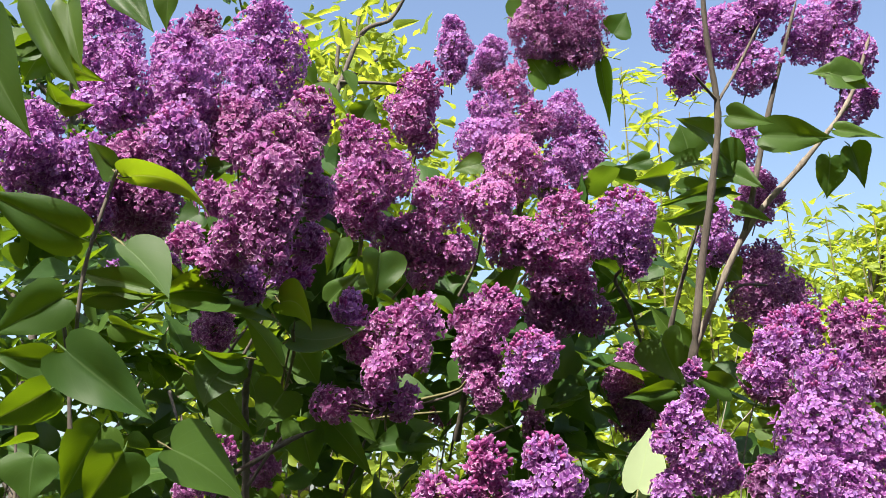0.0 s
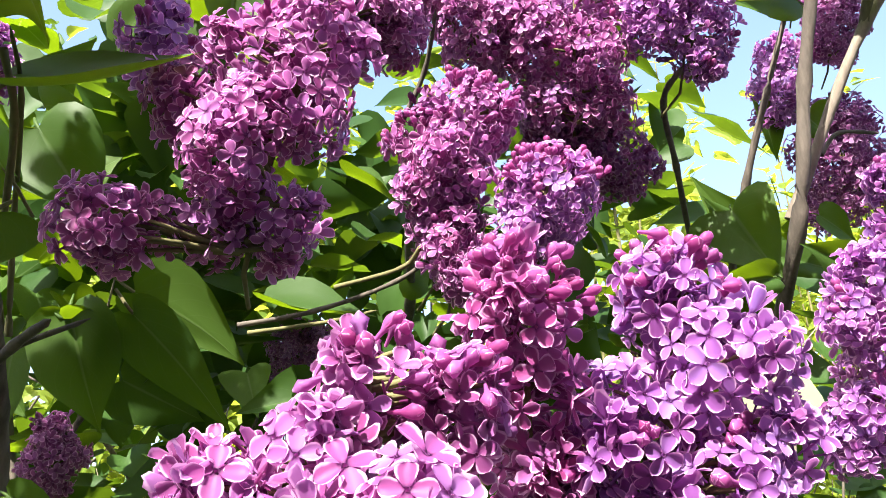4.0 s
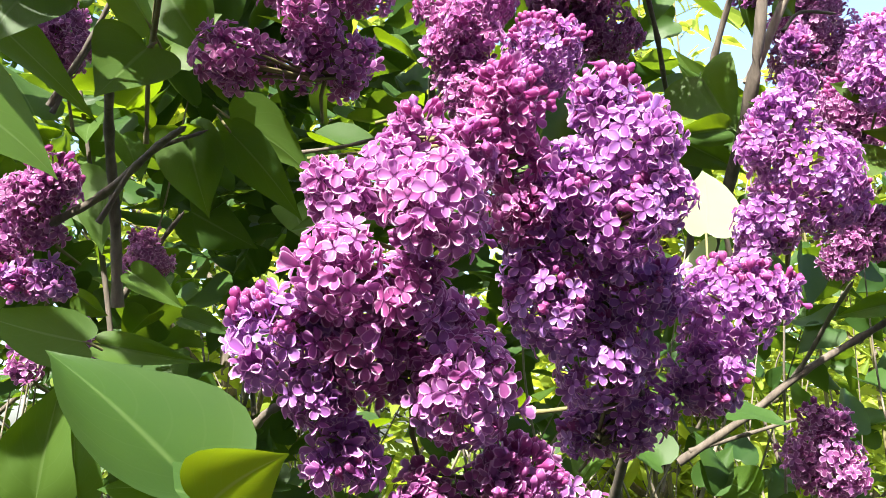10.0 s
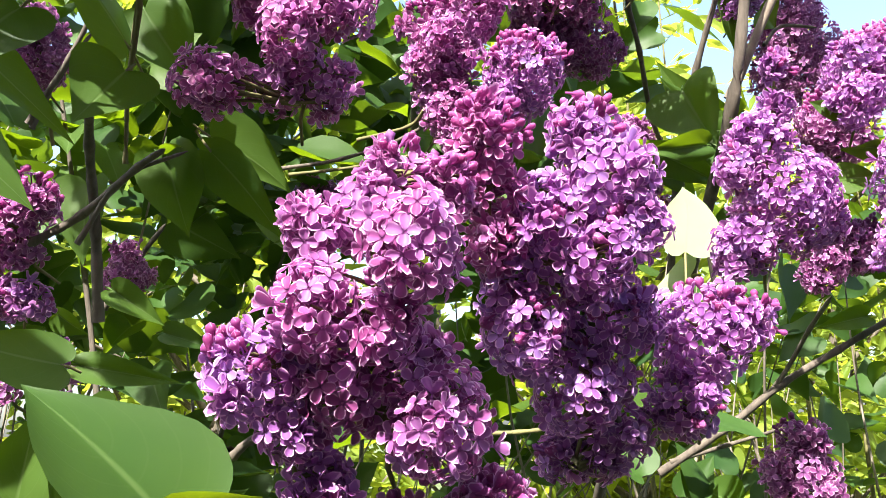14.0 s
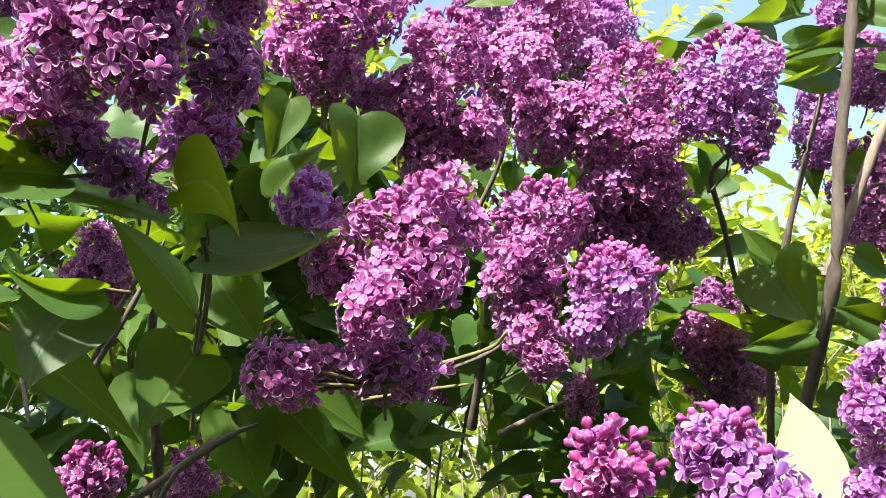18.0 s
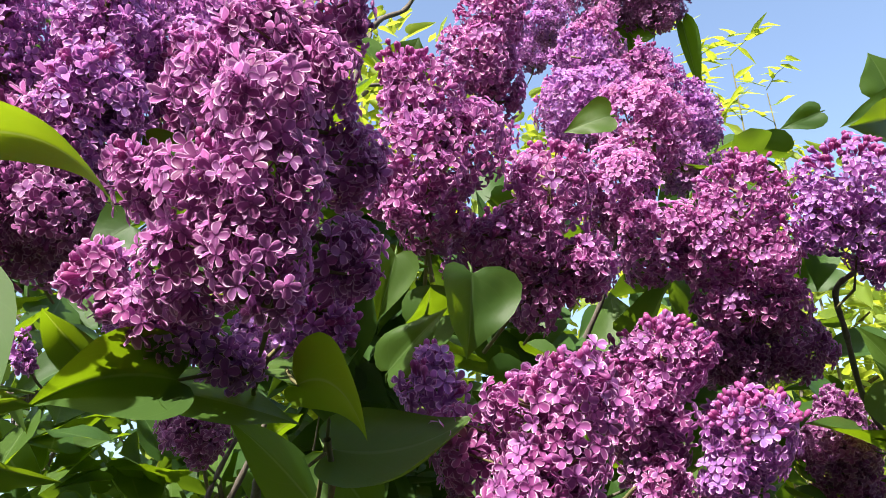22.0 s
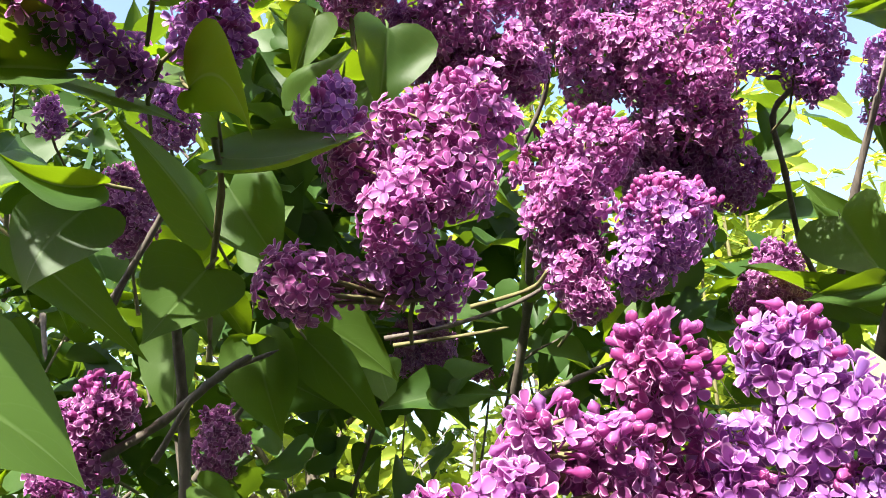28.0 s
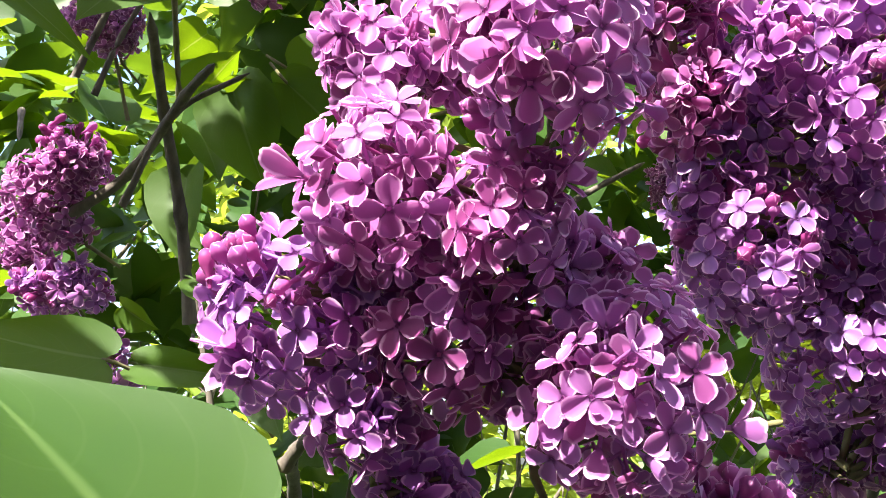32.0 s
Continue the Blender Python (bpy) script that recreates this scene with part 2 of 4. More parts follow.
def floret_template(rng, along, half, openness):
    """A four-petalled floret, 1 unit across, its throat at the origin and facing +z. Petals are broad, rounded and spoon-shaped with raised rims.
    u: from throat to petal tip, v: distance to the rim."""
    verts, faces, uvs = [], [], []
    for p in range(4):
        a0 = p * math.pi / 2 + rng.uniform(-0.13, 0.13)
        length, wide = 0.46 * rng.uniform(0.90, 1.08), 0.168 * rng.uniform(0.90, 1.12)
        lift = openness + rng.uniform(-0.16, 0.16)
        cup = rng.uniform(0.35, 0.95)
        twist = rng.uniform(-0.25, 0.25)
        spoon = rng.uniform(0.02, 0.20)
        start = len(verts)
        for s, ww in PETAL_ROWS[along]:
            w = wide * ww
            r = 0.035 + length * s * (1.0 - 0.16 * max(0.0, lift))
            z0 = lift * length * s - 0.20 * length * s * s * (1.0 if lift > 0 else 0.3) + spoon * length * s ** 5
            for j in range(-half, half + 1):
                q = j / half
                y = q * w
                z = z0 + cup * w * abs(q) ** 2.4 * 0.62 + twist * y * s
                x = r - 0.03 * q * q * s
                ca, sa = math.cos(a0), math.sin(a0)
                verts.append((ca * x - sa * y, sa * x + ca * y, z))
                uvs.append((s, max(abs(q) if s > 0.2 else abs(q) * s * 4, s ** 5)))
        m = 2 * half + 1
        for i in range(along):
            for j in range(2 * half):
                k = start + i * m + j
                faces.append((k, k + m, k + m + 1, k + 1))
    # throat and tube
    start = len(verts)
    sides = 6 if along > 4 else 4
    depth = 0.62
    for z, r in ((0.008, 0.045), (-0.06, 0.036), (-depth, 0.030)):
        for k in range(sides):
            a = k * 2 * math.pi / sides
            verts.append((r * math.cos(a), r * math.sin(a), z))
            uvs.append((0.03 if z > -0.03 else 0.32, 0.3))
    for lv in range(2):
        for k in range(sides):
            a, b = start + lv * sides + k, start + lv * sides + (k + 1) % sides
            faces.append((a, a + sides, b + sides, b))
    # an inner sheet joins the petals' feet into one piece
    for p in range(4):
        m = 2 * half + 1
        q0, q1 = p * (along + 1) * m, ((p + 1) % 4) * (along + 1) * m
        faces.append((q0, q0 + 2 * half, q1, start + (p * sides // 4)))
    return np.array(verts), np.array(faces), np.array(uvs)


def bud_template(sides, rows):
    """A closed bud, club-shaped, along +z."""
    verts, faces, uvs = [], [], []
    prof = [(-0.40, 0.035), (-0.16, 0.05), (-0.02, 0.115), (0.10, 0.15), (0.21, 0.11), (0.27, 0.018)]
    if rows < 6:
        prof = [prof[0], prof[2], prof[3], prof[5]]
    for z, r in prof:
        for k in range(sides):
            a = 2 * math.pi * k / sides
            rr = r * (1 + 0.16 * math.cos(4 * a) * (z > 0))
            verts.append((rr * math.cos(a), rr * math.sin(a), z))
            uvs.append((0.5, 0.35 + 0.55 * (z > 0.15) * (math.cos(4 * a) > 0.5)))
    for i in range(len(prof) - 1):
        for k in range(sides):
            a, b = i * sides + k, i * sides + (k + 1) % sides
            faces.append((a, b, b + sides, a + sides))
    return np.array(verts), np.array(faces), np.array(uvs)


rng = random.Random(11)
OPEN = (0.05, 0.20, 0.40, -0.08, 0.70, 1.3)
HIGH = [floret_template(rng, 7, 2, o) for o in OPEN]
LOW = [floret_template(rng, 4, 1, o) for o in OPEN]
TINY = [floret_template(rng, 2, 1, o) for o in OPEN]
BUD_HIGH, BUD_LOW = bud_template(8, 6), bud_template(4, 4)
FLORET_MESH = {(t, i): mesh_from("floret", *HIGH[i], PETAL[(t, 0)]) for t in "mvdb" for i in range(6)}
BUD_MESH = {t: mesh_from("bud", *BUD_HIGH, PETAL[("b", 0)]) for t in "mvdb"}


def tube_arrays(points, radii, sides=6):
    pts = np.asarray(points, float)
    tan = np.gradient(pts, axis=0)
    fr = frames_from(tan, np.zeros(len(pts)))
    a = np.arange(sides) * 2 * math.pi / sides
    circle = np.stack([np.cos(a), np.sin(a), np.zeros(sides)], 1)
    v = pts[:, None] + np.einsum("kij,sj->ksi", fr, circle) * np.asarray(radii)[:, None, None]
    f = []
    for i in range(len(pts) - 1):
        for k in range(sides):
            p, q = i * sides + k, i * sides + (k + 1) % sides
            f.append((p, q, q + sides, p + sides))
    return v.reshape(-1, 3), np.array(f), np.zeros((len(pts) * sides, 2))


def smooth_way(way, steps):
    """A soft curve through the way points."""
    w = [Vector(p) for p in way]
    w = [w[0] * 2 - w[1]] + w + [w[-1] * 2 - w[-2]]
    out = []
    for i in range(1, len(w) - 2):
        for k in range(steps):
            t = k / steps
            p0, p1, p2, p3 = w[i - 1:i + 3]
            out.append(0.5 * ((2 * p1) + (p2 - p0) * t + (2 * p0 - 5 * p1 + 4 * p2 - p3) * t * t + (3 * p1 - p0 - 3 * p2 + p3) * t ** 3))
    out.append(w[-2])
    return np.array([tuple(p) for p in out])


# ---------------------------------------------------------------- flower heads
HEAD_LABEL = {"m": "rose-violet lilac flower head in full bloom, sunlit",
              "v": "pale violet lilac flower head of open four-petalled florets",
              "d": "deep purple lilac flower head among the leaves, shade put into its colour",
              "b": "magenta lilac flower head with closed buds at its tip"}
FLORET = 0.0124
heads = []


def apart_by(pos, gap, most):
    """Indices of points kept so that no two are nearer than gap."""
    keep, taken = [], np.empty((most + 1, 3))
    for i, p in enumerate(pos):
        n = len(keep)
        if n > most:
            break
        if not n or ((taken[:n] - p) ** 2).sum(1).min() > gap * gap:
            taken[n] = p
            keep.append(i)
    return keep


def panicle(base, tip, lod, tone, sprays):
    """A flower head whose side sprays are given one by one."""
    return flower_head(base, tip, 0.04, lod, tone, sprays)


def flower_head(base, tip, radius, lod, tone, sprays=()):
    """A lilac panicle: side sprays round a stalk, each covered with florets that face outwards."""
    seed = len(heads) * 7 + 3
    g = np.random.default_rng(seed)
    base, tip = np.array(base), np.array(tip)
    axis = tip - base
    length = np.linalg.norm(axis)
    ax = axis / length
    root = new("lilac_flower_head")
    root.location = base
    tagged(root, HEAD_LABEL[tone], "flower head", "lilac flower heads")
    heads.append(root)
    fl = FLORET * (1.0 if lod == 2 else 0.95 if lod else 1.0)
    # side sprays; the florets stand out beyond them
    radius = max(radius - 0.22 * fl, 0.6 * radius)
    side = frames_from(ax[None], np.zeros(1))[0]
    rows = max(2, int(round(length / (radius * 0.62))))
    centres, radii = [], []
    for i in range(rows):
        s = (i + 0.5) / rows
        env = radius * (1.0 - 0.42 * max(0, s - 0.5) / 0.5) * (0.74 + 0.26 * min(1, s / 0.3))
        k = 4 if env > 1.6 * fl else 3
        for j in range(k):
            a = i * 1.1 + j * 2 * math.pi / k + g.uniform(-0.35, 0.35)
            lr = env * g.uniform(0.42, 0.66)
            out = (env - lr) * g.uniform(0.7, 1.45)
            centres.append(ax * length * np.clip(s + g.uniform(-0.08, 0.08), 0.05, 0.97) + (side[:, 0] * math.cos(a) + side[:, 1] * math.sin(a)) * out)
            radii.append(lr)
    if length > 1.9 * radius and radius > 0.012:
        for k in range(2):
            a = g.uniform(0, 6.28)
            centres.append(ax * length * g.uniform(0.18, 0.5) + (side[:, 0] * math.cos(a) + side[:, 1] * math.sin(a)) * radius * g.uniform(0.75, 1.05))
            radii.append(radius * g.uniform(0.36, 0.5))
    centres.append(ax * (length - radius * 0.3))
    radii.append(radius * 0.34)
    if sprays:
        centres, radii = [np.array(p[:3]) - base for p in sprays], [p[3] for p in sprays]
        given = [(c, r * 0.95 + 0.0012) for c, r in zip(centres, radii)]
        centres, radii = [c for c, r in given], [r for c, r in given]
        for i, (c, r) in enumerate(given):
            # lesser sprays fill in behind and between
            for d, s in given[:i]:
                if np.linalg.norm(c - d) < 1.45 * (r + s):
                    centres.append((c + d) / 2 + np.array([0, 0.45 * min(r, s), 0]))
                    radii.append(0.70 * min(r, s))
            centres.append(c + np.array([0, 0.8 * r, -0.25 * r]))
            radii.append(0.78 * r)
            # knobs make each spray uneven
            for k in range(7):
                u = g.normal(size=3) + ax * 0.35
                centres.append(c + u / np.linalg.norm(u) * r * g.uniform(0.62, 0.98))
                radii.append(r * g.uniform(0.26, 0.56))
    centres, radii = np.array(centres), np.array(radii)
    # florets stand shoulder to shoulder on the sprays' outsides; closed buds fill in towards the tip
    m = 2600 if not sprays else 1300 * len(sprays)
    which = g.choice(len(radii), m, p=radii ** 2 / (radii ** 2).sum())
    d = g.normal(size=(m, 3))
    d /= np.linalg.norm(d, axis=1, keepdims=True)
    pos = centres[which] + d * radii[which][:, None] * g.uniform(0.90, 1.12, (m, 1))
    inside = (np.linalg.norm(pos[:, None] - centres[None], axis=2) < radii[None] * 0.86).any(1)
    pos, d = pos[~inside], d[~inside]
    keep = apart_by(pos, fl * 0.54, 1100)
    pos, d = pos[keep], d[keep]
    along = (pos @ ax) / length
    outward = pos - np.outer(pos @ ax, ax)
    nrm = d + outward / radius * 0.30 + ax * 0.18 + g.normal(size=pos.shape) * 0.24
    is_bud = g.random(len(pos)) < np.clip((along - (0.55 if tone == "b" else 0.80)) * 2.0, 0.05, 0.85)
    # a bud's place takes a tuft of three
    tuft = np.flatnonzero(is_bud)
    pos = np.concatenate([pos] + [pos[tuft] + g.normal(0, fl * 0.17, (len(tuft), 3)) for k in range(2)])
    nrm = np.concatenate([nrm] + [nrm[tuft] + g.normal(0, 0.3, (len(tuft), 3)) for k in range(2)])
    is_bud = np.concatenate([is_bud, np.ones(2 * len(tuft), bool)])
    size = fl * np.where(is_bud, g.uniform(0.80, 1.15, len(pos)), g.uniform(0.82, 1.10, len(pos)))
    place = placements(pos, nrm, g.uniform(0, 6.28, len(pos)), size)
    kind = g.choice(6, len(pos), p=(0.30, 0.27, 0.20, 0.13, 0.07, 0.03))
    single = np.zeros(len(pos), bool)
    if lod == 2:
        # the ones that face the path are pieces of their own
        single[np.argsort(nrm[:, 1])[:208]] = True
        for i in np.flatnonzero(single):
            me = BUD_MESH[tone] if is_bud[i] else FLORET_MESH[(tone, int(kind[i]))]
            ob = part("bud" if is_bud[i] else "floret", me, root)
            ob.matrix_basis = Matrix([*[list(r) for r in place[i]], [0, 0, 0, 1]])
    if not single.all():
        q = Gather()
        for k in range(6):
            q.add_many(LOW[k], place[(kind == k) & ~is_bud & ~single])
        q.add_many(BUD_LOW, place[is_bud & ~single])
        tagged(part("outer_bloom", q.mesh("outer_bloom", PETAL[(tone, 1)]), root), kind="stuff")
    # florets deeper in, seen through the gaps
    m2 = int(len(pos) * 0.9)
    w2 = g.choice(len(radii), m2)
    d2 = g.normal(size=(m2, 3))
    d2 /= np.linalg.norm(d2, axis=1, keepdims=True)
    p2 = centres[w2] + d2 * radii[w2][:, None] * g.uniform(0.45, 0.84, (m2, 1))
    q = Gather()
    pl = placements(p2, d2 + g.normal(size=d2.shape) * 0.4, g.uniform(0, 6.28, m2), np.full(m2, fl * 0.95))
    kk = g.integers(0, 6, m2)
    for k in range(6):
        q.add_many(TINY[k], pl[kk == k])
    tagged(part("inner_bloom", q.mesh("inner_bloom", PETAL[(tone, 1)]), root), kind="stuff")
    # stalk with its side stalks
    droop = float(g.uniform(-0.03, 0.03))
    q = Gather()
    q.add(*tube_arrays([np.array([droop * 0.4, 0.030, -0.012]), np.array([droop * 0.1, 0.012, -0.004]), ax * length * 0.3, ax * length * 0.65, ax * length * 0.98], [0.0009, 0.0011, 0.0012, 0.0010, 0.0006]))
    for c, r in zip(centres, radii):
        foot = ax * max(0, float(c @ ax) - r * 0.8)
        q.add(*tube_arrays([foot, (foot + c) / 2 + ax * r * 0.1, c], [0.0011, 0.0009, 0.0005], 4))
    part("stalk", q.mesh("stalk", STALK), root)
    return root


# ---------------------------------------------------------------- leaves
LEAF_EDGE = ((0.0, 0.0, 0.012), (0.02, -0.075, 0.12), (0.05, -0.085, 0.27), (0.11, -0.01, 0.41), (0.21, 0.13, 0.492), (0.34, 0.30, 0.47),
             (0.48, 0.48, 0.385), (0.63, 0.645, 0.265), (0.78, 0.80, 0.14), (0.91, 0.92, 0.045), (1.0, 1.0, 0.003))


def leaf_arrays(rows, half, fold, curl, rnd, wide=0.62):
    """A heart-shaped leaf blade, 1 long, along +x from its stalk, facing +z. fold: how far the halves rise; curl: how far it droops."""
    verts, faces, uvs = [], [], []
    wob, ph = rnd.uniform(0.025, 0.07), rnd.uniform(0, 6)
    lip = (rnd.uniform(-0.22, 0.24), rnd.uniform(-0.22, 0.24))
    uneven = rnd.uniform(-0.05, 0.05)
    knots = np.array(LEAF_EDGE)
    at = np.linspace(0, 1, len(knots))
    for i in range(rows + 1):
        u = i / rows
        mid, ex, ey = (float(np.interp(u, at, knots[:, k])) for k in range(3))
        for j in range(-half, half + 1):
            q = j / half
            a = abs(q)
            x = mid + (ex - mid) * a ** 1.4
            w = ey * wide * (1 + uneven * (1 if q > 0 else -1))
            y = q * w
            z = fold * a * w * (1.1 - 0.3 * a) - curl * 0.45 * x * abs(x) + wob * math.sin(mid * 8 + ph + 2 * q) * a * min(1, 3 * ey) \
                + 0.03 * math.sin(mid * 5 + ph * 1.7) * q * 2 * ey + lip[q > 0] * a ** 4 * ey * wide
            verts.append((x, y, z))
            uvs.append((mid, 0.5 + 0.5 * q))
    m = 2 * half + 1
    for i in range(rows):
        for j in range(2 * half):
            k = i * m + j
            faces.append((k, k + m, k + m + 1, k + 1))
    return np.array(verts), np.array(faces), np.array(uvs)


shrub = tagged(new("lilac_shrub"), "large lilac shrub with grey-brown branches and heart-shaped green leaves", "shrub")
shrub.location = (0.1, 1.25, 0.0)
to_shrub = Matrix.Translation(shrub.location).inverted()
leaf_rng = random.Random(5)


def leaf(base, tip, width, face, fold, curl):
    """One large leaf of the shrub with its stalk."""
    b, t, n = Vector(base), Vector(tip), Vector(face).normalized()
    length = (t - b).length
    x = (t - b).normalized()
    y = n.cross(x).normalized()
    n = x.cross(y)
    v, f, u = leaf_arrays(20, 5, fold, curl, leaf_rng, wide=1.0)
    v = v * np.array([length, width, (length + width) / 2])
    q = Gather()
    q.add(v, f, u)
    st = tube_arrays([(-0.16 * length, 0, -0.10 * length), (-0.06 * length, 0, -0.02 * length), (0.02 * length, 0, -0.0006), (0.5 * length, 0, -0.0008 - curl * 0.11 * length)],
                     [0.0004, 0.0009, 0.0009, 0.0004], 5)
    q.add(st[0], st[1], np.tile([0.3, 0.5], (len(st[0]), 1)))
    ob = part("leaf", q.mesh("leaf", LEAF), shrub)
    m = Matrix.Identity(4)
    for r in range(3):
        m[r][0], m[r][1], m[r][2], m[r][3] = x[r], y[r], n[r], b[r]
    ob.matrix_basis = to_shrub @ m


def shaped_leaf(base, mid, tip, left, right, lip, material=None):
    """A large leaf whose blade bends and folds: the mid-rib runs through three points, the edges through one point each."""
    p0, p1, p2, le, ri = (np.array(p) for p in (base, mid, tip, left, right))
    knots = np.array(LEAF_EDGE)
    at = np.linspace(0, 1, len(knots))
    rows, half = 22, 6
    wob, ph = leaf_rng.uniform(0.02, 0.05), leaf_rng.uniform(0, 6)
    along = (p2 - p0) / np.linalg.norm(p2 - p0)
    out = np.cross(le - p1, ri - p1)
    out /= max(np.linalg.norm(out), 1e-9)
    if out @ np.array([0, -1.0, 0.3]) < 0:
        out = -out
    length = np.linalg.norm(p1 - p0) + np.linalg.norm(p2 - p1)
    share = np.linalg.norm(p1 - p0) / length

    def rib(s):
        """The mid-rib at s of its length, through all three points."""
        a = (s - share) * (s - 1) / share
        b = s * (s - 1) / (share * (share - 1))
        c = s * (s - share) / (1 - share)
        return a * p0 + b * p1 + c * p2

    sides = []
    for e in (le, ri):
        v = e - p1
        sides.append(v - along * (v @ along) * 0.75)
    v, f, u = [], [], []
    for i in range(rows + 1):
        t = i / rows
        m, ex, ey = (float(np.interp(t, at, knots[:, k])) for k in range(3))
        for j in range(-half, half + 1):
            q = j / half
            a = abs(q)
            w = ey / 0.48
            side = sides[0] if q < 0 else sides[1]
            bulge = out * (-0.10 * np.linalg.norm(side) * a * (1 - a) * 2 * w + wob * length * 0.35 * math.sin(m * 9 + ph + 2 * q) * a * a * min(1, 3 * ey))
            roll = out * lip * 0.30 * np.linalg.norm(side) * a ** 5 * w
            v.append(rib(m) + along * (ex - m) * length * a ** 1.4 + side * a * w * (1 - 0.12 * max(0, lip) * a ** 4) + bulge + roll)
            u.append((m, 0.5 + 0.5 * q))
    n = 2 * half + 1
    f = [(i * n + j, i * n + n + j, i * n + n + j + 1, i * n + j + 1) for i in range(rows) for j in range(2 * half)]
    home = Vector(p0)
    blade = part("leaf", mesh_from("leaf", np.array(v) - p0, f, u, material or LEAF), shrub)
    blade.matrix_basis = to_shrub @ Matrix.Translation(home)
    q = Gather()
    q.add(*tube_arrays([-along * 0.22 * length - out * 0.08 * length, -along * 0.08 * length - out * 0.02 * length, -out * 0.0008, rib(0.06) - p0 - out * 0.0012],
                       [0.0008, 0.0009, 0.0008, 0.0003], 6))
    part("leaf_stalk", q.mesh("leaf_stalk", STALK), blade)


def branch(way, r0, r1):
    pts = smooth_way(way, 7)
    k = len(pts)
    rad = np.linspace(r0, r1, k) * (1 + 0.08 * np.sin(np.arange(k) * 1.9) + 0.16 * (np.arange(k) % 7 == 0))
    rad[-1] *= 0.15
    q = Gather()
    q.add(*tube_arrays(pts - np.array(shrub.location), rad, 8))
    part("branch", q.mesh("branch", BARK_PALE if r0 == 0.0045 else STALK if r0 < 0.0016 else BARK), shrub)


def twig(way, r0, r1):
    pts = smooth_way(way, 5)
    q = Gather()
    q.add(*tube_arrays(pts - np.array(shrub.location), np.linspace(r0, r1, len(pts)), 5))
    part("twig", q.mesh("twig", BARK_PALE), shrub)


# ---------------------------------------------------------------- ground
def ground():
    n = 40
    edge = np.sign(np.linspace(-1, 1, n + 1)) * np.abs(np.linspace(-1, 1, n + 1)) ** 3.2 * 900
    xx, yy = np.meshgrid(edge, edge, indexing="ij")
    zz = 0.05 * np.sin(xx * 0.8) * np.cos(yy * 0.7) * (np.abs(xx) + np.abs(yy) > 3)
    v = np.stack([xx, yy, zz - 0.02], 2).reshape(-1, 3)
    f = [(i * (n + 1) + j, (i + 1) * (n + 1) + j, (i + 1) * (n + 1) + j + 1, i * (n + 1) + j + 1) for i in range(n) for j in range(n)]
    tagged(new("ground", mesh_from("ground", v, f, None, GROUND)), "grassy ground with bare patches", "ground", kind="structure")


ground()

# ---------------------------------------------------------------- the shrub's main heads, leaves and branches
# a plain wall closes the place behind the path
def wall_behind():
    m, n, l = mat("rendered_wall")
    big = N(n, "ShaderNodeTexNoise", Scale=1.3, Detail=5.0)
    fine = N(n, "ShaderNodeTexNoise", Scale=60.0, Detail=4.0)
    c = ramp(n, l, big.outputs[0], [(0.35, (0.20, 0.18, 0.15, 1)), (0.65, (0.27, 0.25, 0.21, 1))])
    bp = N(n, "ShaderNodeBump", Strength=0.5, Distance=0.004)
    l.new(fine.outputs[0], bp.inputs["Height"])
    p = N(n, "ShaderNodeBsdfPrincipled", Roughness=0.9)
    l.new(c, p.inputs["Base Color"])
    l.new(bp.outputs[0], p.inputs["Normal"])
    out = n.new("ShaderNodeOutputMaterial")
    l.new(p.outputs[0], out.inputs[0])
    bm = bmesh.new()
    bmesh.ops.create_cube(bm, size=1.0)
    bmesh.ops.scale(bm, vec=(14.0, 0.24, 4.6), verts=bm.verts)
    me = bpy.data.meshes.new("wall_south")
    bm.to_mesh(me)
    bm.free()
    me.materials.append(m)
    ob = new("wall_south", me)
    ob.location = (0.0, -2.2, 2.25)
    tagged(ob, "plain grey-brown rendered garden wall behind the path", "wall", kind="structure")


wall_behind()


# flower heads: base, tip, radius, lod, tone
# panicles with their sprays: base, tip, lod, tone, sprays as centre and radius
panicle((-0.012, 0.66, 1.514), (-0.007, 0.659, 1.628), 2, "m", [(-0.003, 0.617, 1.585, 0.0151), (-0.038, 0.648, 1.599, 0.0097), (-0.038, 0.637, 1.568, 0.014), (-0.007, 0.659, 1.624, 0.0112), (0.014, 0.663, 1.619, 0.0106), (-0.019, 0.648, 1.605, 0.0102), (-0.014, 0.641, 1.56, 0.0129), (-0.029, 0.655, 1.538, 0.0122), (0.008, 0.654, 1.525, 0.0183), (0.003, 0.658, 1.548, 0.0092)])
panicle((-0.047, 0.676, 1.497), (-0.043, 0.657, 1.556), 2, "v", [(-0.062, 0.658, 1.545, 0.0153), (-0.048, 0.663, 1.527, 0.01), (-0.036, 0.679, 1.504, 0.0109), (-0.043, 0.657, 1.553, 0.008)])
panicle((0.036, 0.702, 1.598), (0.035, 0.68, 1.654), 2, "b", [(0.035, 0.68, 1.649, 0.0133), (0.035, 0.69, 1.626, 0.0126), (0.039, 0.699, 1.605, 0.0109)])
panicle((0.078, 0.707, 1.584), (0.082, 0.696, 1.662), 2, "v", [(0.082, 0.696, 1.656, 0.0142), (0.09, 0.689, 1.631, 0.0188), (0.102, 0.689, 1.609, 0.0117), (0.063, 0.692, 1.613, 0.0149), (0.082, 0.693, 1.596, 0.0167), (0.05, 0.71, 1.592, 0.0127)])
panicle((0.082, 0.754, 1.502), (0.096, 0.731, 1.582), 2, "v", [(0.053, 0.715, 1.567, 0.0178), (0.096, 0.731, 1.574, 0.0197), (0.081, 0.737, 1.543, 0.0208), (0.103, 0.758, 1.521, 0.0161), (0.077, 0.768, 1.508, 0.0094)])
